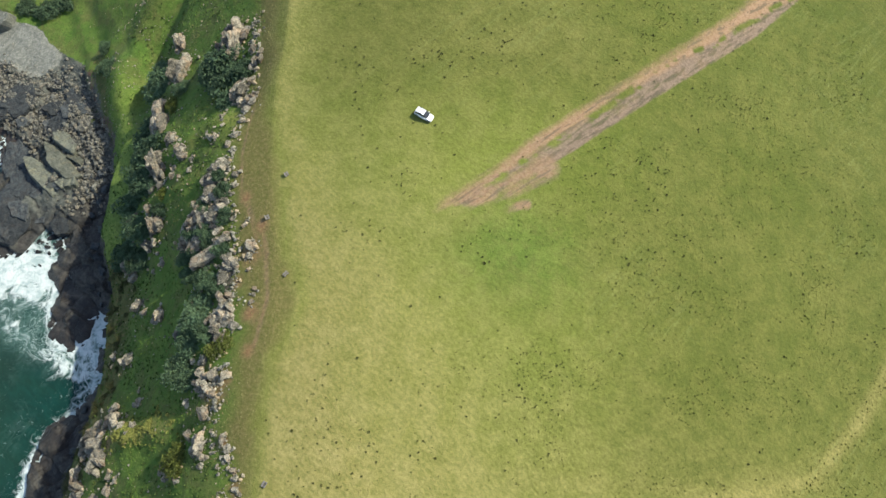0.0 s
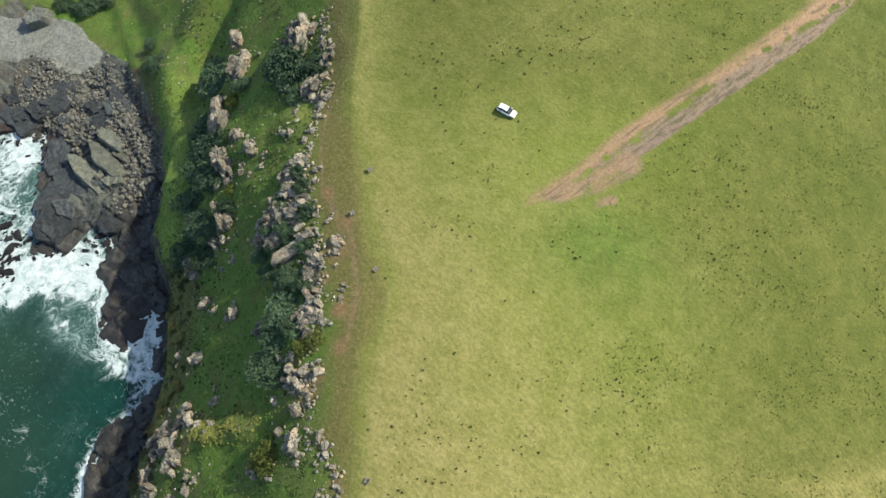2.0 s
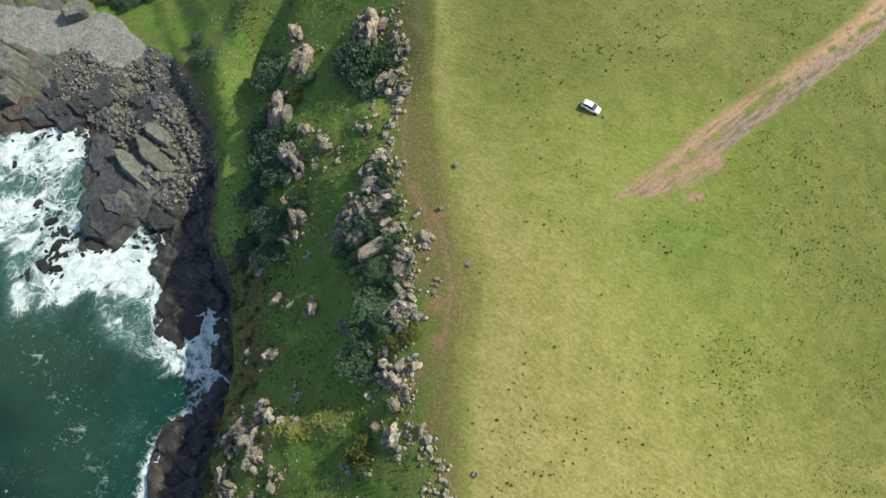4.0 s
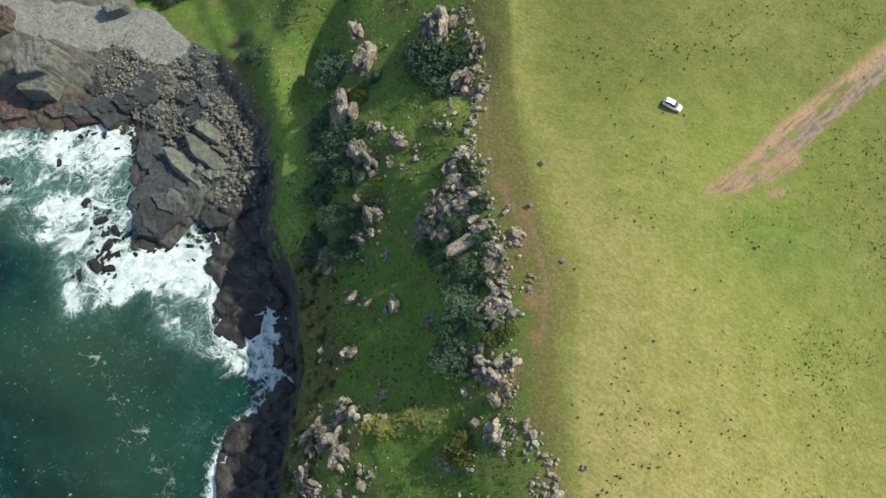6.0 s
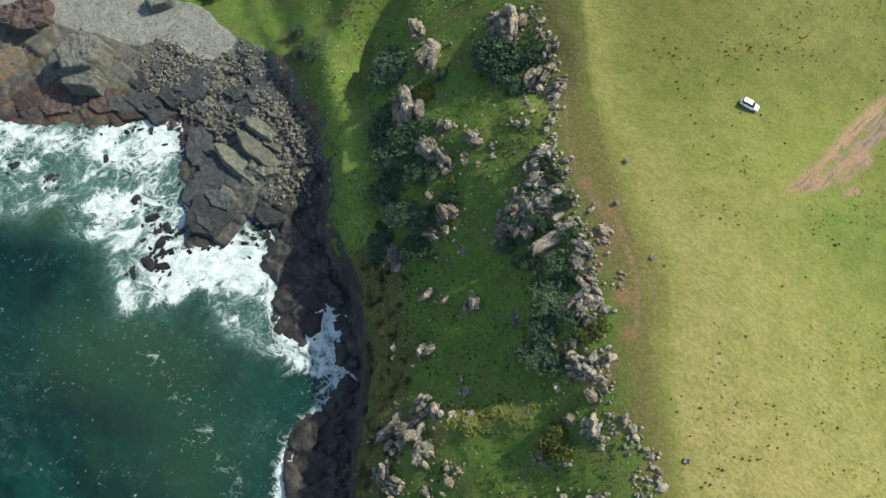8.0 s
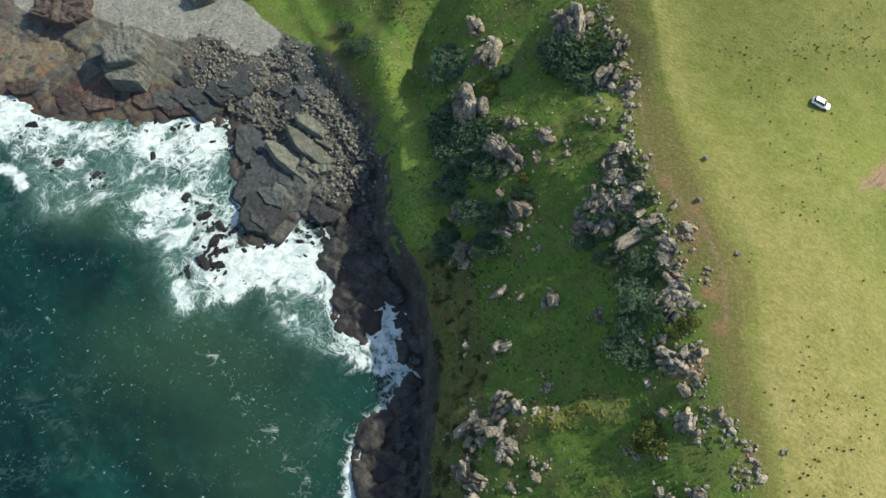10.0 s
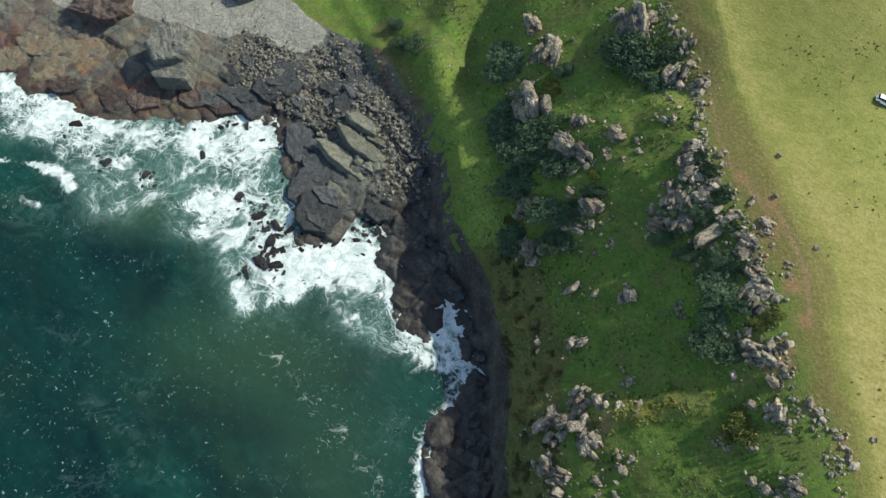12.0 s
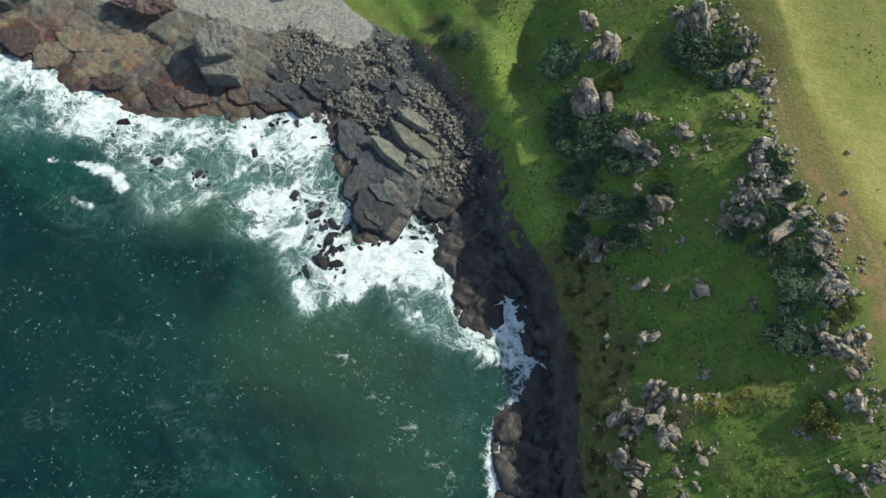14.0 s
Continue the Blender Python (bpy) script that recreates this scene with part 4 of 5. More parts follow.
def stem_mesh(seed):
    rng = np.random.default_rng(seed)
    bm = bmesh.new()
    for _ in range(7):
        a, b = rng.uniform(0, 6.28), rng.uniform(0.1, 0.3)
        tip = Vector((b * math.cos(a), b * math.sin(a), rng.uniform(0.12, 0.25)))
        m = Matrix.Translation(tip / 2 - Vector((0, 0, 0.04))) @ tip.to_track_quat("Z", "Y").to_matrix().to_4x4()
        bmesh.ops.create_cone(bm, segments=6, radius1=0.018, radius2=0.006, depth=tip.length + 0.1, matrix=m)
    me = bpy.data.meshes.new("stems")
    bm.to_mesh(me)
    bm.free()
    me.materials.append(STEM)
    return me


DARK_CROWNS = [bush_mesh("crown", 40 + k, 6300, BUSH_LEAF, 0.034) for k in range(3)]
OLIVE_CROWNS = [bush_mesh("crown", 50 + k, 2600, OLIVE_LEAF, 0.040) for k in range(2)]
BROWN_CROWNS = [bush_mesh("crown", 60 + k, 1500, BROWN_LEAF, 0.050) for k in range(2)]
STEMS = [stem_mesh(k) for k in range(2)]


def set_bush(x, y, w, d, tall, crowns, label, group, rng):
    ob = new("bush")
    ob.matrix_world = pose(x, y, at_land(x, y) - 0.15, 0, 0, 0)
    tagged(ob, label, "bush", group)
    s = Matrix.Diagonal((w, d, tall, 1)) @ pose(0, 0, 0, 0, 0, rng.uniform(0, 360))
    # lean with the slope
    gx = (at_land(x + 2, y) - at_land(x - 2, y)) / 4
    s = Matrix(((1, 0, 0, 0), (0, 1, 0, 0), (gx * 0.9, 0, 1, 0), (0, 0, 0, 1))) @ s
    for name, me in (("crown", crowns[int(rng.integers(0, len(crowns)))]), ("stems", STEMS[int(rng.integers(0, 2))])):
        p = new(name, me)
        p.parent = ob
        p.matrix_basis = s
    return ob


DARK_BUSHES = [(-91.8, 100.3, 9.0, 11.5), (-91.8, 84.0, 11.5, 12.0), (-92.8, 79.0, 9.0, 8.0), (-87.8, 74.0, 11.0, 12.5), (-90.5, 66.5, 10, 9), (-83.0, 67.5, 9, 9), (-80.5, 92.5, 4.5, 4.5), (-84.0, 57.1, 9.2, 8.2),
               (-91.9, 53.9, 8.3, 7.9), (-82.8, 50.3, 7.8, 7.8), (-65.5, 90.9, 15.0, 10.0), (-70.0, 95.0, 7.0, 8.0), (-62.6, 82.9, 5.5, 5.4), (-56.8, 33.5, 7.6, 9.0),
               (-57.9, 22.6, 9.0, 8.6), (-57.6, 28.7, 6.3, 6.3), (-60.4, 42.0, 6.3, 4.3), (-56.1, 40.2, 6.0, 5.0), (-58.7, 90.3, 5.5, 5.5), (-64.5, 46.0, 4.5, 4.0), (-60.8, 56.0, 4.0, 4.5), (-63.5, 51.0, 4.5, 4.0), (-57.0, 48.5, 4.2, 3.8), (-56.0, 58.5, 3.6, 3.8), (-58.3, 62.0, 3.2, 3.6), (-54.3, 53.0, 3.6, 3.6), (-59.5, 51.0, 4.0, 3.6), (-53.6, 46.0, 3.6, 3.4), (-61.5, 46.8, 4.2, 3.6), (-52.8, 37.5, 3.5, 3.5), (-53.5, 29.5, 3.5, 3.5), (-55.2, 20.8, 4.0, 4.0), (-76.5, 59.0, 5.0, 4.0), (-83.5, 66.5, 5.0, 5.0), (-80.0, 56.5, 4.5, 4.0), (-120.6, 114.0, 4.6, 6.0), (-121.4, 120.0, 4.0, 5.0), (-116.2, 112.0, 5.0, 6.5), (-151, 138, 9, 7), (-158, 140, 8, 7), (-145, 141, 8, 8)]
OLIVE_BUSHES = [(-55.0, 8.1, 7.8, 5.0), (-57.3, 6.4, 5.0, 4.0), (-83.0, 88.9, 5.0, 5.0), (-51.0, 26.0, 4.0, 4.0),
                (-76.5, 63.0, 3.5, 3.0), (-48.5, 27.5, 4.0, 5.0), (-93.0, 58.0, 3.0, 3.0)]
_rng = np.random.default_rng(33)
for _x, _y, _w, _d in DARK_BUSHES:
    set_bush(_x, _y, _w * 1.1, _d * 1.1, 2.6 + 0.50 * _w, DARK_CROWNS, "dense dark green wind-clipped bush on the rocky slope", "dark bushes", _rng)
for _x, _y, _w, _d in OLIVE_BUSHES:
    set_bush(_x, _y, _w * 1.1, _d * 1.1, 2.0 + 0.3 * _w, OLIVE_CROWNS, "low yellow-green bush growing between boulders", "olive bushes", _rng)
for _k in range(64):
    _y = -12 + _k * 0.98 + _rng.uniform(-0.8, 0.8)
    _x = float(np.interp(_y, ALONG, CONTOURS[5])) + _rng.uniform(-1.5, 9.0)
    set_bush(_x, _y, _rng.uniform(1.2, 3.2), _rng.uniform(1.2, 3.2), _rng.uniform(0.7, 1.5), BROWN_CROWNS, "low brown heath bush at the edge of the sea cliff", "heath bushes", _rng)

# ---- shore rocks ----
SHORE_STONES = boulder_meshes("shore_boulder", COBBLE, 8, 71, 0.8, (12, 20))
WET_STONES = boulder_meshes("sea_rock", WET_ROCK, 6, 72, 0.55, (14, 24), 0.17)


def plate_meshes(name, material, count, seed, sides=(5, 8), wide=1.0, relief=0.05):
    """Broken rock plates: straight-sided, flat-topped, about one metre across and one deep."""
    rng = np.random.default_rng(seed)
    out = []
    for _ in range(count):
        n = int(rng.integers(*sides))
        turn = np.sort(np.arange(n) / n * 6.283 + rng.uniform(-0.3, 0.3, n))
        d = rng.uniform(0.36, 0.5, n)
        th = np.arange(56) / 56 * 6.283
        c = np.cos(th[:, None] - turn[None, :])
        r = np.where(c > 0.1, d / np.maximum(c, 0.1), 9).min(1)
        r = np.minimum(r, 0.62)
        verts, faces = [(0, 0, 0.5)], []
        rings = ((0.12, 0.5), (0.25, 0.5), (0.38, 0.5), (0.51, 0.5), (0.64, 0.5), (0.77, 0.5), (0.88, 0.5), (0.96, 0.48), (1.0, 0.38), (1.03, 0.0), (1.06, -0.5))
        o = rng.uniform(-40, 40, 3)
        for q, z in rings:
            for a, b in zip(th, r):
                p = Vector((q * b * math.cos(a), q * b * math.sin(a) * wide, z))
                k = noise.fractal(p * 5 + Vector(o), 0.9, 2.0, 4)
                g = noise.fractal(Vector((p.x * 9, p.y * 2, z)) + Vector(o), 0.9, 2.0, 3)
                verts.append((p.x * (1 + 0.10 * k), p.y * (1 + 0.10 * k), z + (relief * (k + 0.8 * g) if z > 0.3 else 0)))
        m = len(th)
        faces += [(0, 1 + k, 1 + (k + 1) % m) for k in range(m)]
        for ring in range(len(rings) - 1):
            u, v = 1 + ring * m, 1 + (ring + 1) * m
            faces += [(u + k, v + k, v + (k + 1) % m, u + (k + 1) % m) for k in range(m)]
        out.append(mesh_from(name, verts, faces, material))
    return out


PLATES = plate_meshes("rock_slab", SLAB_ROCK, 5, 81, wide=0.32, relief=0.10)
LEDGES = plate_meshes("rock_ledge", LEDGE_ROCK, 6, 82, relief=0.09)
CRAGS = plate_meshes("rock_block", BLOCK_ROCK, 4, 83, relief=0.045)
# x, y, length, width, turn, tilt
SLABS = [(-131.0, 86.2, 19.0, 17.0, -40, 14), (-134.2, 80.6, 18.0, 19.0, -42, 16), (-130.6, 91.9, 12.0, 12.0, -33, 12), (-126.9, 87.5, 7.4, 9.0, -30, 10), (-126.7, 79.3, 6.0, 14.0, 10, 8)]
for _k, (_x, _y, _l, _w, _a, _t) in enumerate(SLABS):
    _ob = new("rock_slab", PLATES[_k])
    _ob.matrix_world = pose(_x, _y, max(at_land(_x, _y), 1.2) - 0.1, 0, 0, _a) @ pose(0, 0, 0, -_t, 4, 0) @ Matrix.Diagonal((_l, _w, 3.4, 1))
    tagged(_ob, "long tilted grey-green rock slab on the shore platform", "rock slab", "tilted slabs")
LEDGE_PLACES = [(-141.5, 72.8, 17.0, 13.0, -14, 3), (-140.6, 66.2, 13.5, 13.0, 12, 3), (-146.5, 87.0, 10.0, 14.0, 20, 3), (-139.6, 80.0, 12.0, 13.0, -30, 5), (-161, 104, 18, 16, 30, 2), (-152, 107, 12, 13, -20, 3),
                (-134.5, 98.5, 8.5, 7.3, -25, 4), (-128.3, 102.3, 8.0, 7.9, 40, 4)]
for _x, _y, _l, _w, _a, _t in LEDGE_PLACES:
    _ob = new("rock_ledge", LEDGES[int(_rng.integers(0, 6))])
    _ob.matrix_world = pose(_x, _y, max(at_land(_x, _y), 0.8) - 0.45, 0, 0, _a) @ pose(0, 0, 0, _t, 2, 0) @ Matrix.Diagonal((_l, _w, 2.4, 1))
    tagged(_ob, "broad dark grey rock ledge on the shore platform", "rock ledge", "rock ledges")
TANS = plate_meshes("rock_ledge", TAN_ROCK, 3, 84, relief=0.10)
PLUMS = plate_meshes("rock_ledge", PLUM_ROCK, 3, 85, relief=0.16)
for _k, (_x, _y, _l, _w, _a, _t) in enumerate([(-211.0, 110.5, 23.0, 15.0, 20, 5), (-221.0, 115.5, 14.0, 11.0, -15, 4), (-201.0, 110.0, 9.0, 15.0, -25, 7), (-228.0, 110.0, 11.0, 9.0, 25, 4)]):
    _ob = new("rock_ledge", TANS[_k % 3])
    _ob.matrix_world = pose(_x, _y, max(at_land(_x, _y), 1.0) - 1.15, 0, 0, _a) @ pose(0, 0, 0, _t, -2, 0) @ Matrix.Diagonal((_l, _w, 2.6, 1))
    tagged(_ob, "broad tan and rust rock ledge above the surf", "rock ledge", "tan ledges")
for _k, (_x, _y, _l, _w, _a, _t) in enumerate([(-198.0, 98.8, 12.0, 7.0, -25, 4), (-190.0, 98.5, 9.0, 6.0, 10, 3), (-176.0, 101.0, 12.0, 9.0, 20, 3), (-236.0, 114.0, 12.0, 9.0, 0, 3), (-168.0, 98.5, 10.0, 6.5, 5, 3), (-211.0, 102.0, 11.0, 5.5, 8, 3)]):
    _ob = new("rock_ledge", PLUMS[_k % 3])
    _ob.matrix_world = pose(_x, _y, max(at_land(_x, _y), 0.7) - 0.2, 0, 0, _a) @ pose(0, 0, 0, _t, 2, 0) @ Matrix.Diagonal((_l, _w, 1.5, 1))
    tagged(_ob, "low plum-brown wet rock ledge beside the surf", "rock ledge", "plum ledges")
# smaller broken plates between the ledges
_n = 0
while _n < 46:
    _x, _y = _rng.uniform(-172, -122), _rng.uniform(64, 116)
    if not (float(inland(_x, _y)) > 2.5 and at_land(_x, _y) < 5.0) or float(beach(_x, _y, 20.0)) > 0.1:
        continue
    _w = _rng.uniform(2.2, 6.0)
    _ob = new("rock_ledge", LEDGES[int(_rng.integers(0, 6))])
    _ob.matrix_world = pose(_x, _y, at_land(_x, _y) - 0.12 * _w * 0.5, 0, 0, _rng.uniform(-60, 0)) @ pose(0, 0, 0, _rng.uniform(-9, 5), _rng.uniform(-6, 6), 0) @ Matrix.Diagonal((_w * 1.5, _w, 0.32 * _w, 1))
    tagged(_ob, "broken dark grey rock plate on the shore platform", "rock ledge", "rock ledges")
    _n += 1
# the big split block and its neighbours: x, y, length, width, height, turn
CRAG_PLACES = [(-182.6, 111.9, 13.6, 13.2, 11.0, 10), (-182.4, 105.6, 14.5, 7.5, 8.5, -10), (-204.0, 126.5, 19.0, 11.0, 6.0, 15), (-240.0, 127.0, 12.0, 9.0, 4.5, 5),
               (-165.0, 133.5, 9.0, 6.0, 5.0, 20)]
for _k, (_x, _y, _l, _w, _h, _a) in enumerate(CRAG_PLACES):
    _ob = new("rock_block", PLUMS[0] if _k == 2 else CRAGS[_k % 4])
    _ob.matrix_world = pose(_x, _y, at_land(_x, _y) + 0.16 * _h, 0, 0, _a) @ pose(0, 0, 0, 5, -4, 0) @ Matrix.Diagonal((_l, _w, _h, 1))
    tagged(_ob, ("massive dark plum-brown rock block beside" if _k == 2 else "massive weathered grey rock block beside") + " the shingle beach", "rock block", "shore blocks")

# dark blocks fallen along the foot of the cliff
FALLEN = boulder_meshes("fallen_block", LEDGE_ROCK, 5, 73, 0.9, (8, 13))
for _k in range(42):
    _y = _rng.uniform(2, 92)
    _x = float(np.interp(_y, ALONG, CONTOURS[7])) - _rng.uniform(0.5, 6.5)
    if float(inland(_x, _y)) < 0.8:
        continue
    _w = _rng.uniform(1.0, 3.4)
    _ob = new("fallen_block", FALLEN[int(_rng.integers(0, 5))])
    _ob.matrix_world = pose(_x, _y, at_land(_x, _y) + 0.12 * _w, _rng.uniform(-20, 20), _rng.uniform(-20, 20), _rng.uniform(0, 360)) @ Matrix.Diagonal((_w * 1.3, _w * 1.2, _w, 1))
    tagged(_ob, "dark fallen rock block under the sea cliff", "boulder", "blocks under the cliff")

SEA_ROCKS = [(-161.8, 70.6, 3.2), (-156.3, 65.3, 3.9), (-152.5, 58.3, 4.3), (-154.2, 52.0, 5.0), (-150.8, 51.6, 4.0), (-144.6, 56.0, 2.1), (-127.7, 63.6, 3.4), (-125.0, 61.7, 3.0), (-130.5, 59.1, 2.1),
             (-131.5, 62.2, 1.8), (-128.7, 55.1, 1.5), (-127.0, 58.8, 1.5), (-207.2, 90.3, 3.3), (-172.8, 82.7, 2.4), (-151.1, 75.9, 1.6), (-149.5, 79.8, 2.6), (-151.6, 62.4, 3.2), (-154.0, 61.5, 2.6),
             (-154.8, 68.0, 2.2), (-157.5, 88.0, 1.8), (-162.0, 92.0, 2.2), (-169.0, 91.5, 2.0), (-180.0, 93.0, 2.4), (-197.0, 79.5, 3.4), (-186.5, 76.0, 3.0)]
for _x, _y, _w in list(SEA_ROCKS):
    for _k in range(int(2.2 * _w) if _w > 2.5 else 1):
        SEA_ROCKS.append((_x + _rng.normal() * 0.62 * _w, _y + _rng.normal() * 0.5 * _w, _w * _rng.uniform(0.22, 0.5)))
for _k in range(46):
    _a, _b = SHORE[16 + _k % 12], SHORE[17 + _k % 12]
    _u = _rng.uniform()
    SEA_ROCKS.append((_a[0] + (_b[0] - _a[0]) * _u + _rng.normal() * 2.0, _a[1] + (_b[1] - _a[1]) * _u - 1.2 + _rng.normal() * 1.6, _rng.uniform(0.8, 2.4)))
for _x, _y, _w in SEA_ROCKS:
    _ob = new("sea_rock", WET_STONES[int(_rng.integers(0, 6))])
    _ob.matrix_world = pose(_x, _y, 0.04 * _w, _rng.uniform(-12, 12), _rng.uniform(-12, 12), _rng.uniform(0, 360)) @ Matrix.Diagonal((_w * 1.4, _w * 1.05, _w * 0.75, 1))
    tagged(_ob, "black wet rock standing in white surf", "sea rock", "rocks in the surf")

# larger loose stones of the boulder beach
_n = 0
while _n < 190:
    _x, _y = _rng.uniform(-156, -113), _rng.uniform(74, 118)
    _d = min(abs(_y - (98 + 0.35 * (-_x - 140))), 0.55 * math.hypot(_x + 121, _y - 85) + 2)
    if _rng.uniform() > math.exp(-(_d / 7.5) ** 2) or not 0.8 < at_land(_x, _y) < 7.5:
        continue
    _w = 0.9 + 1.5 * _rng.uniform() ** 2.2
    _ob = new("shore_boulder", SHORE_STONES[int(_rng.integers(0, 8))])
    _ob.matrix_world = pose(_x, _y, at_land(_x, _y) + 0.18 * _w, _rng.uniform(-25, 25), _rng.uniform(-25, 25), _rng.uniform(0, 360)) @ Matrix.Diagonal((_w * 1.2, _w * 1.2, _w, 1))
    tagged(_ob, "rounded grey-brown boulder on the shore platform", "boulder", "boulder beach")
    _n += 1

# ---- loose stone, cobbles and tufts: too many to count ----
def stone_field(name, places, sizes, material, label, rng, level=1, sink=0.15):
    v, f = BALLS[level]
    forms = []
    for _ in range(14):
        n = rng.normal(size=(7, 3))
        n /= np.linalg.norm(n, axis=1)[:, None]
        reach = np.where(v @ n.T > 0.1, rng.uniform(0.55, 0.95, 7) / np.maximum(v @ n.T, 0.1), 9).min(1)
        forms.append(v * np.minimum(reach, 1.2)[:, None] * np.array((1, rng.uniform(0.6, 1), rng.uniform(0.45, 0.9))))
    z = land(places[:, 0], places[:, 1])
    m = len(v)
    verts = np.zeros((len(places) * m, 3))
    for k, ((x, y), s) in enumerate(zip(places, sizes)):
        a = rng.uniform(0, 6.283)
        c, t = math.cos(a), math.sin(a)
        q = forms[k % 14] * s * 0.5
        verts[k * m:(k + 1) * m] = np.stack([q[:, 0] * c - q[:, 1] * t + x, q[:, 0] * t + q[:, 1] * c + y, q[:, 2] + z[k] + sink * s], -1)
    base = np.array(f)
    faces = (base[None] + (np.arange(len(places)) * m)[:, None, None]).reshape(-1, 3)
    return tagged(new(name, mesh_from(name, verts, faces, material)), label, "stones", kind="stuff")


def around(rng, places, per, reach):
    out = []
    for x, y, w in places:
        for _ in range(int(per * w)):
            a, r = rng.uniform(0, 6.28), w * reach * (0.35 + abs(rng.normal()) * 0.6)
            out.append((x + r * math.cos(a), y + r * math.sin(a)))
    return np.array(out)


rng5 = np.random.default_rng(55)
_all = [q for places, _, _ in SETS for q in places]
_spots = around(rng5, _all, 5.0, 0.70)
stone_field("rubble", _spots, 0.22 + 0.95 * rng5.uniform(size=len(_spots)) ** 2.8, PALE_STONE, "broken pale stones lying round the boulders", rng5, 2)
_rimy = rng5.uniform(-8, 105, 600)
_rim = np.stack([np.interp(_rimy, (-8, 5, 10, 22, 36, 46, 62, 80, 105), (-41, -42.5, -46, -47.5, -48, -49, -55, -55.5, -58)) + rng5.normal(size=600) * 0.8 - 1.3, _rimy], -1)
stone_field("rim_stones", _rim, 0.25 + 0.85 * rng5.uniform(size=600) ** 2.4, PALE_STONE, "scattered pale stones along the meadow rim", rng5, 2)
_sy = rng5.uniform(-8, 135, 900)
_sx = rng5.uniform(0, 1, 900)
_sx = np.interp(_sy, ALONG, CONTOURS[1]) * (1 - _sx) + np.interp(_sy, ALONG, CONTOURS[6]) * _sx
stone_field("slope_stones", np.stack([_sx, _sy], -1), 0.15 + 0.50 * rng5.uniform(size=900) ** 3, PALE_STONE, "small pale stones scattered in the slope grass", rng5)


def scatter(rng, n, box, keep):
    out = np.zeros((0, 2))
    while len(out) < n:
        p = np.stack([rng.uniform(box[0], box[1], 6000), rng.uniform(box[2], box[3], 6000)], -1)
        out = np.concatenate([out, p[rng.uniform(size=6000) < keep(p[:, 0], p[:, 1])]])
    return out[:n]


_p = scatter(rng5, 260, (-122, -92, 92, 134), lambda x, y: (land(x, y) > 9.5) * smooth(rough(x, y, 5, 3, 97), 0.45, 0.65))
stone_field("spur_stones", _p, 0.2 + 0.55 * rng5.uniform(size=260) ** 2.2, PALE_STONE, "pale stones scattered over the grassy spur", rng5)


def cobbly(x, y):
    z, d = land(x, y), inland(x, y)
    north = np.exp(-((y - 106 - 0.25 * (-x - 140)) / 9.5) ** 2) * smooth(-x, 118, 126) * (1 - smooth(-x, 158, 172))
    east = np.exp(-(((x + 120) / 6) ** 2 + ((y - 86) / 10) ** 2))
    return np.clip(north + east, 0, 1) * (z > 0.9) * (z < 8.5) * (d > 1) * (1 - 0.93 * beach(x, y, d)) * (1 - bank(x, y))


_c = scatter(rng5, 5000, (-172, -108, 70, 126), cobbly)
stone_field("cobbles", _c, (0.32 + 1.0 * rng5.uniform(size=5000) ** 2.2) * (1 + 0.35 * (_c[:, 1] < 98)), LOOSE_COBBLE, "grey cobbles packed over the shore platform", rng5)


_c = scatter(rng5, 700, (-205, -134, 108, 136), lambda x, y: np.clip(beach(x, y, inland(x, y)) * (0.15 + 0.85 * smooth(rough(x, y, 6, 3, 95), 0.45, 0.65)), 0, 1))
stone_field("beach_stones", _c, 0.16 + 0.45 * rng5.uniform(size=700) ** 2.5, PEBBLE, "pale rounded stones strewn over the shingle beach", rng5)


def tuft_field(name, places, sizes, material, label, rng, blades=7, tall=0.8, spread_out=0.5):
    """Grass tufts: a few bent blades each."""
    z = land(places[:, 0], places[:, 1])
    n = len(places) * blades
    px, py, pz, s = (np.repeat(q, blades) for q in (places[:, 0], places[:, 1], z, sizes))
    a = rng.uniform(0, 6.283, n)
    out = rng.uniform(0.15, 1.0, n) * spread_out
    w = s * rng.uniform(0.10, 0.2, n)
    h = s * tall * rng.uniform(0.5, 1.0, n)
    c, t = np.cos(a), np.sin(a)
    r0, r1, r2 = 0.10 * s, 0.10 * s + out * s * 0.55, 0.10 * s + out * s
    rows = []
    for r, k, ww in ((r0, 0.0, w), (r1, 0.8, w * 1.3)):
        rows.append(np.stack([px + r * c - ww * t, py + r * t + ww * c, pz + k * h - 0.03], -1))
        rows.append(np.stack([px + r * c + ww * t, py + r * t - ww * c, pz + k * h - 0.03], -1))
    rows.append(np.stack([px + r2 * c, py + r2 * t, pz + h * 0.85], -1))
    verts = np.stack(rows, 1).reshape(-1, 3)
    k = np.arange(n) * 5
    faces = np.concatenate([np.stack([k, k + 1, k + 3], -1), np.stack([k, k + 3, k + 2], -1), np.stack([k + 2, k + 3, k + 4], -1)])
    return tagged(new(name, mesh_from(name, verts, faces, material)), label, "grass", kind="stuff")


def slope_keep(x, y):
    z = land(x, y)
    return (z > 9) * (z < 46) * (x < -52) * smooth(rough(x, y, 7, 3, 91), 0.34, 0.62)


_p = scatter(rng5, 7000, (-128, -44, -12, 136), slope_keep)
tuft_field("slope_grass", _p, 0.25 + 0.40 * rng5.uniform(size=7000), SLOPE_LEAF, "rough green grass tufts on the steep slope", rng5, 7, 0.12, 0.7)


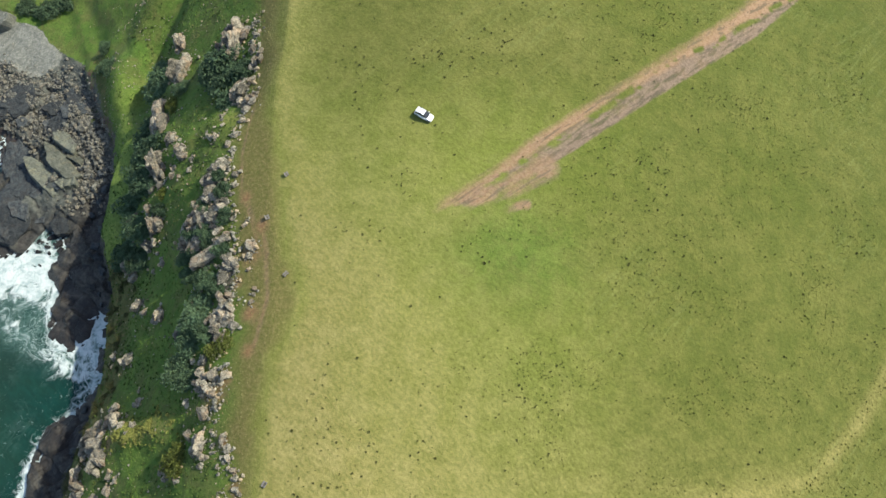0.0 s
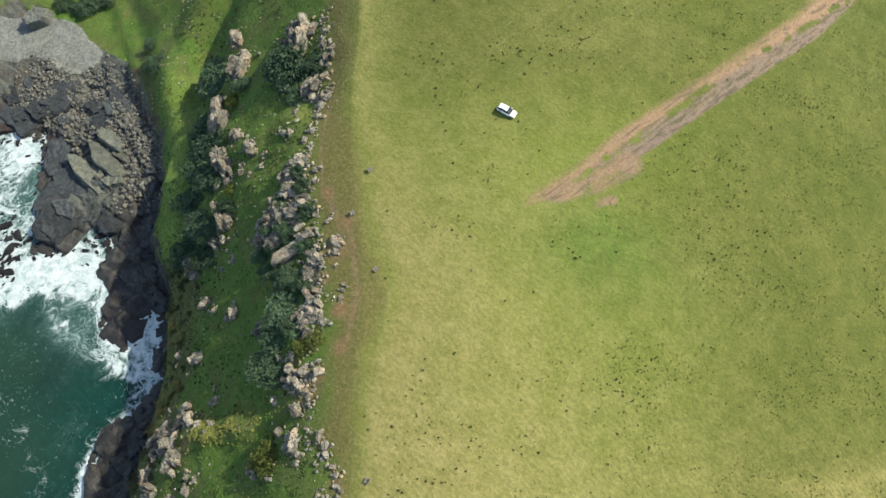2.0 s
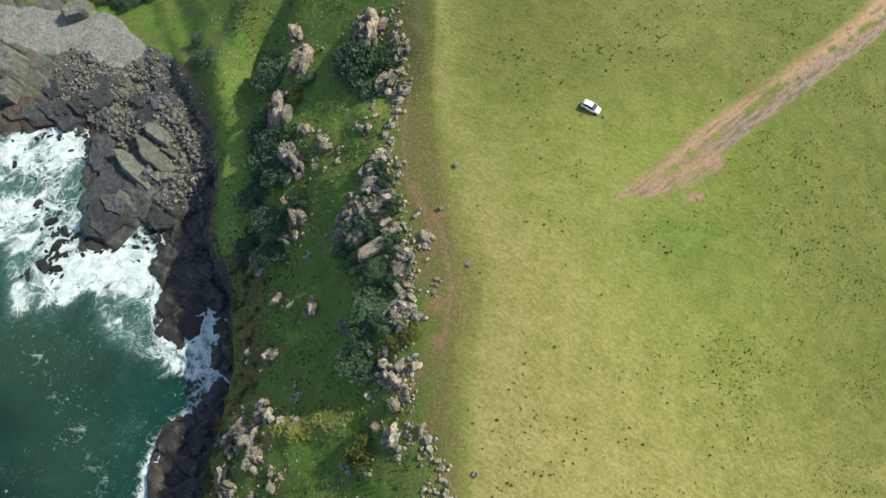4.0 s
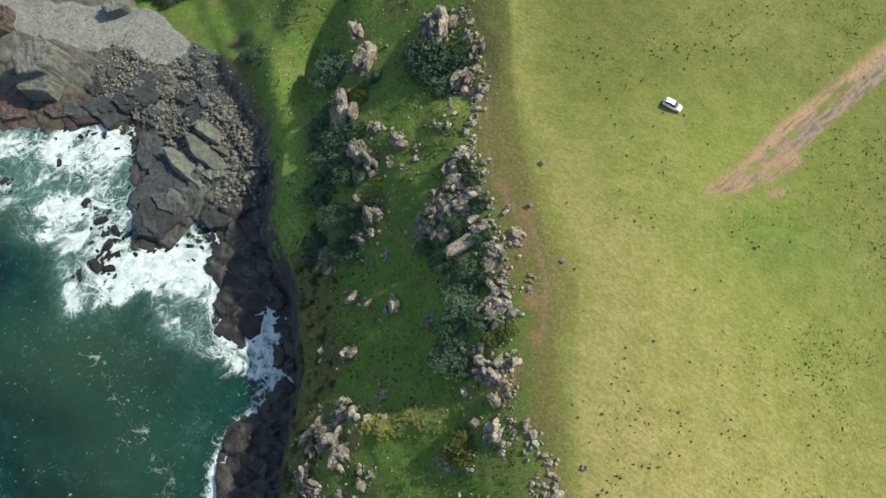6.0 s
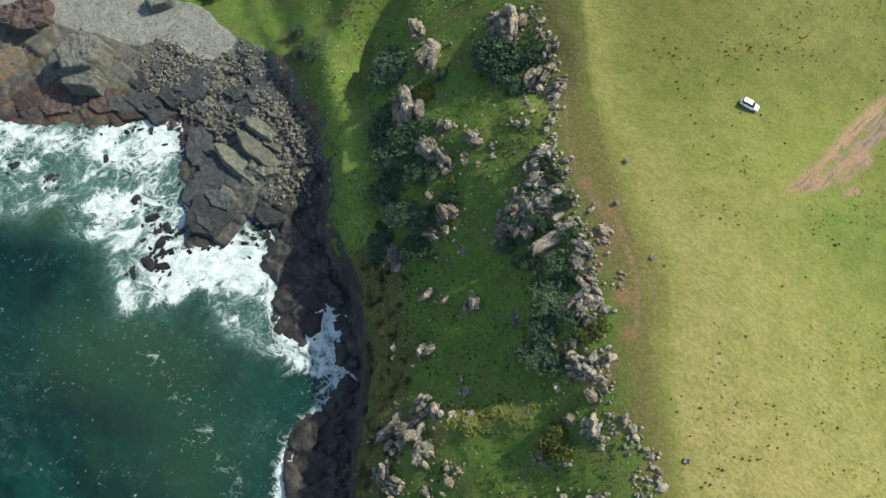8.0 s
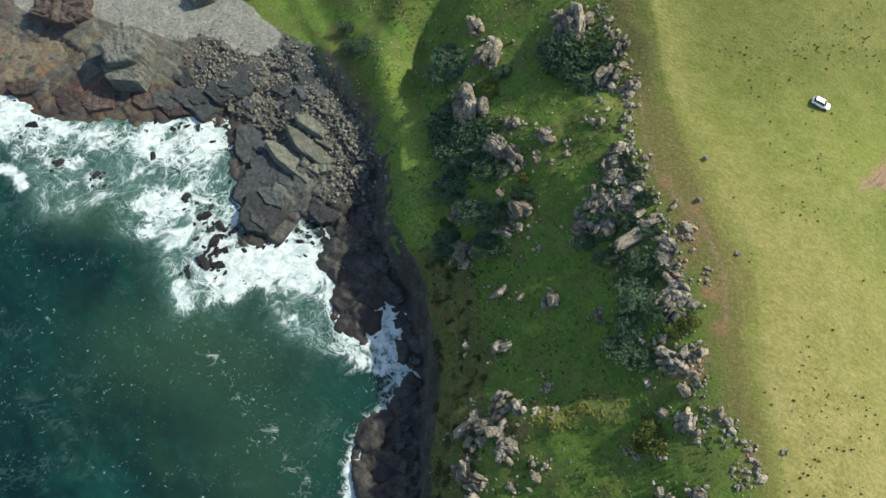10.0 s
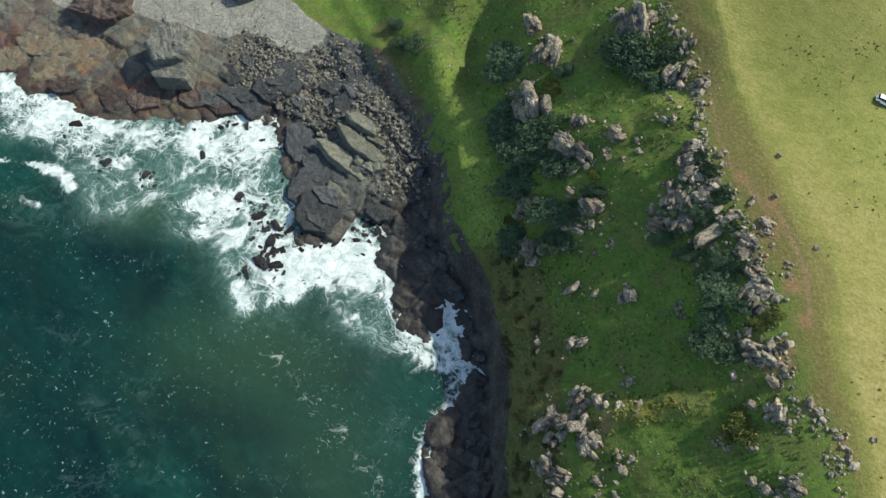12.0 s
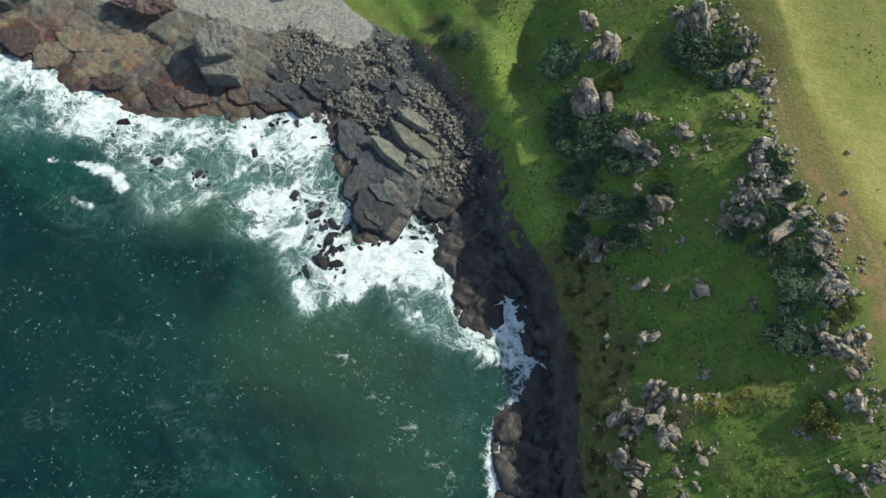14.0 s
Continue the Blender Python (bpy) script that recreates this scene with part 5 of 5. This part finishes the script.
_p = scatter(rng5, 2600, (-112, -42, -12, 132), lambda x, y: (land(x, y) > 11) * (x < np.interp(y, [q[1] for q in RIM_PATH], [q[0] for q in RIM_PATH]) - 10) * (0.12 + smooth(rough(x, y, 6, 3, 98), 0.48, 0.66)))
tuft_field("slope_tussocks", _p, 0.25 + 0.5 * rng5.uniform(size=2600) ** 2, TUSSOCK_LEAF, "dark green tussocks dotted over the steep slope", rng5, 9, 0.5, 0.55)


def straw_keep(x, y):
    edge = np.interp(y, [q[1] for q in RIM_PATH], [q[0] for q in RIM_PATH])
    return 0.05 * np.exp(-((x - edge + 5) / 3.2) ** 2) + (0.06 * (land(x, y) > 12) * smooth(rough(x, y, 12, 3, 45), 0.55, 0.68) + 0.10 * np.exp(-(away(x, y, [(-78.5, 9.8), (-70, 11.6), (-61, 12.2)]) / 2.4) ** 2)) * (x < edge - 8)


_p = scatter(rng5, 3500, (-100, -36, -10, 130), straw_keep)
tuft_field("dry_grass", _p, 0.2 + 0.3 * rng5.uniform(size=3500), STRAW_LEAF, "dry straw-coloured grass along the rim", rng5, 6, 0.14)


_p = scatter(rng5, 900, (-82, -58, 4, 17), lambda x, y: smooth(rough(x, y, 2.2, 3, 96), 0.40, 0.60) * (np.exp(-(away(x, y, [(-78.5, 9.8), (-74.7, 11.4), (-69.9, 11.6), (-61.2, 12.8)]) / 1.7) ** 2) + 0.7 * np.exp(-(away(x, y, [(-70, 11.5), (-65.5, 15.5)]) / 1.1) ** 2)))
tuft_field("gold_grass", _p, 0.3 + 0.5 * rng5.uniform(size=900), GOLD_LEAF, "bright yellow-green grass clumps beside the boulder pile", rng5, 8, 0.3, 0.6)


def tuft_keep(x, y):
    herd = np.exp(-(((x + 30) / 7) ** 2 + ((y - 83) / 5) ** 2)) + 0.7 * np.exp(-(((x + 18) / 6) ** 2 + ((y - 90) / 5) ** 2)) + 0.6 * np.exp(-(((x - 8) / 5) ** 2 + ((y - 24) / 7) ** 2))
    return 0.05 + (0.7 * smooth(rough(x, y, 13, 3, 92), 0.56, 0.72) + herd) * (x > -38) * (away(x, y, TRACK) > 4.5)


_p = scatter(rng5, 1900, (-38, 82, -4, 128), lambda x, y: tuft_keep(x, y) * (x > -38))
tuft_field("meadow_tufts", _p, 0.14 + 0.36 * rng5.uniform(size=1900) ** 2.4, TUFT_LEAF, "dark green tussocks dotted over the meadow", rng5, 12, 0.55, 0.6)

_p = scatter(rng5, 8000, (-12, 82, -4, 128), lambda x, y: (0.12 + smooth(rough(x, y, 9, 3, 93), 0.42, 0.66)) * smooth(x + 0.35 * (60 - y), -14, 25) * (away(x, y, TRACK) > 4.2))
tuft_field("meadow_herbs", _p, 0.12 + 0.26 * rng5.uniform(size=8000) ** 2, HERB_LEAF, "small olive herbs and tussocks speckling the meadow", rng5, 8, 0.5, 0.6)

# ---- the white car ----
def shell(name, rings, material, parent, label=""):
    """A closed body through rings of points, each ring from side to side."""
    bm = bmesh.new()
    rows = [[bm.verts.new(p) for p in ring] for ring in rings]
    for a, b in zip(rows, rows[1:]):
        for k in range(len(a)):
            bm.faces.new((a[k], a[(k + 1) % len(a)], b[(k + 1) % len(b)], b[k]))
    bm.faces.new(rows[0][::-1])
    bm.faces.new(rows[-1])
    bmesh.ops.recalc_face_normals(bm, faces=bm.faces)
    bmesh.ops.bevel(bm, geom=bm.edges[:], offset=0.035, segments=2, affect="EDGES", clamp_overlap=True)
    return part(name, bm, material, parent, label)


def slab_part(name, size, at, material, parent, turn=(0, 0, 0), label="", bevel=0.02):
    bm = bmesh.new()
    bmesh.ops.create_cube(bm, size=1, matrix=pose(*at, *turn) @ Matrix.Diagonal((*size, 1)))
    bmesh.ops.bevel(bm, geom=bm.edges[:], offset=bevel, segments=2, affect="EDGES", clamp_overlap=True)
    return part(name, bm, material, parent, label)


def car_at(x, y, heading):
    car = new("car")
    z = at_land(x, y)
    gx, gy = (at_land(x + 2, y) - at_land(x - 2, y)) / 4, (at_land(x, y + 2) - at_land(x, y - 2)) / 4
    up = Vector((-gx, -gy, 1)).normalized()
    fwd = Vector((math.cos(radians(heading)), math.sin(radians(heading)), 0))
    side = up.cross(fwd).normalized()
    fwd = side.cross(up)
    car.matrix_world = Matrix(((fwd.x, side.x, up.x, x), (fwd.y, side.y, up.y, y), (fwd.z, side.z, up.z, z), (0, 0, 0, 1))) @ Matrix.Diagonal((0.84, 0.86, 0.88, 1))
    tagged(car, "small white hatchback car standing on the meadow grass", "car")
    # lower body, nose at +x
    body = []
    for px, wide, low, high in ((-2.32, 0.78, 0.52, 0.92), (-2.22, 0.86, 0.38, 1.02), (-1.0, 0.90, 0.30, 1.04), (0.6, 0.90, 0.30, 1.02), (1.2, 0.89, 0.32, 0.99), (2.0, 0.84, 0.36, 0.90), (2.28, 0.74, 0.46, 0.78)):
        body.append([(px, -wide, low), (px, wide, low), (px, wide * 0.98, (low + high) / 2), (px, wide * 0.93, high), (px, -wide * 0.93, high), (px, -wide * 0.98, (low + high) / 2)])
    shell("body", body, WHITE_PAINT, car)
    cabin = []
    for px, wide, high in ((-2.15, 0.78, 1.05), (-1.95, 0.72, 1.52), (-0.9, 0.72, 1.66), (0.15, 0.70, 1.62), (0.55, 0.72, 1.40), (1.05, 0.80, 1.03)):
        cabin.append([(px, -0.83, 0.98), (px, 0.83, 0.98), (px, wide, high), (px, -wide, high)])
    shell("cabin", cabin, TINTED_GLASS, car, "dark tinted cabin windows")
    roof = []
    for px, wide, high in ((-2.02, 0.70, 1.52), (-1.9, 0.73, 1.58), (-0.9, 0.74, 1.70), (0.1, 0.72, 1.67), (0.22, 0.69, 1.60)):
        roof.append([(px, -wide, high - 0.06), (px, wide, high - 0.06), (px, wide * 0.92, high + 0.01), (px, -wide * 0.92, high + 0.01)])
    roof_ob = shell("roof", roof, WHITE_PAINT, car)
    for sy in (-0.62, 0.62):
        slab_part("roof_rail", (1.7, 0.05, 0.05), (-0.9, sy, 1.74), BLACK_TRIM, roof_ob)
    for sy in (-1, 1):
        slab_part("headlight", (0.12, 0.34, 0.16), (2.22, sy * 0.55, 0.74), LAMP_GLASS, car)
        slab_part("tail_light", (0.10, 0.18, 0.34), (-2.27, sy * 0.70, 0.88), RED_GLASS, car)
        slab_part("mirror", (0.14, 0.20, 0.14), (0.72, sy * 0.98, 1.10), WHITE_PAINT, car)
        slab_part("pillar", (0.08, 0.05, 0.60), (-0.72, sy * 0.775, 1.30), WHITE_PAINT, car, (sy * 10, 0, 0))
        for px in (-1.42, 1.42):
            bm = bmesh.new()
            bmesh.ops.create_cone(bm, segments=24, radius1=0.34, radius2=0.34, depth=0.22, cap_ends=True, matrix=pose(px, sy * 0.80, 0.34, 90, 0, 0))
            bmesh.ops.bevel(bm, geom=[e for e in bm.edges if len(e.link_faces) == 2 and e.calc_face_angle() > 1], offset=0.04, segments=2, affect="EDGES")
            wheel = part("wheel", bm, TYRE, car)
            bm = bmesh.new()
            bmesh.ops.create_cone(bm, segments=20, radius1=0.21, radius2=0.17, depth=0.05, cap_ends=True, matrix=pose(px, sy * 0.915, 0.34, -90 * sy, 0, 0))
            part("rim", bm, RIM_METAL, wheel, "silver wheel rim")
    slab_part("front_bumper", (0.16, 1.55, 0.20), (2.24, 0, 0.48), WHITE_PAINT, car)
    slab_part("grille", (0.06, 0.70, 0.16), (2.28, 0, 0.68), BLACK_TRIM, car)
    slab_part("rear_bumper", (0.16, 1.60, 0.22), (-2.27, 0, 0.50), WHITE_PAINT, car)
    slab_part("wiper_cowl", (0.20, 1.40, 0.04), (1.10, 0, 1.02), BLACK_TRIM, car)
    return car


car_at(-16.4, 74.6, -27)


# ---- benches along the rim ----
def bench_at(x, y, turn):
    b = new("bench")
    b.matrix_world = pose(x, y, at_land(x, y) - 0.05, 0, 0, turn) @ Matrix.Diagonal((0.72, 0.66, 0.72, 1))
    tagged(b, "small weathered concrete bench on the meadow rim", "bench", "rim benches")
    for sy in (-0.34, 0.34):
        slab_part("slab", (1.35, 0.46, 0.12), (0, sy, 0.50), CONCRETE, b)
    slab_part("backrest", (1.35, 0.10, 0.42), (0, -0.58, 0.72), CONCRETE, b, (10, 0, 0))
    for px in (-0.48, 0.48):
        slab_part("leg", (0.14, 1.0, 0.50), (px, 0, 0.22), CONCRETE, b)


for _x, _y, _a in ((-42.3, 60.9, -55), (-44.6, 51.8, -60), (-38.7, 40.5, 50), (-35.7, 4.2, 70)):
    bench_at(_x, _y, _a)
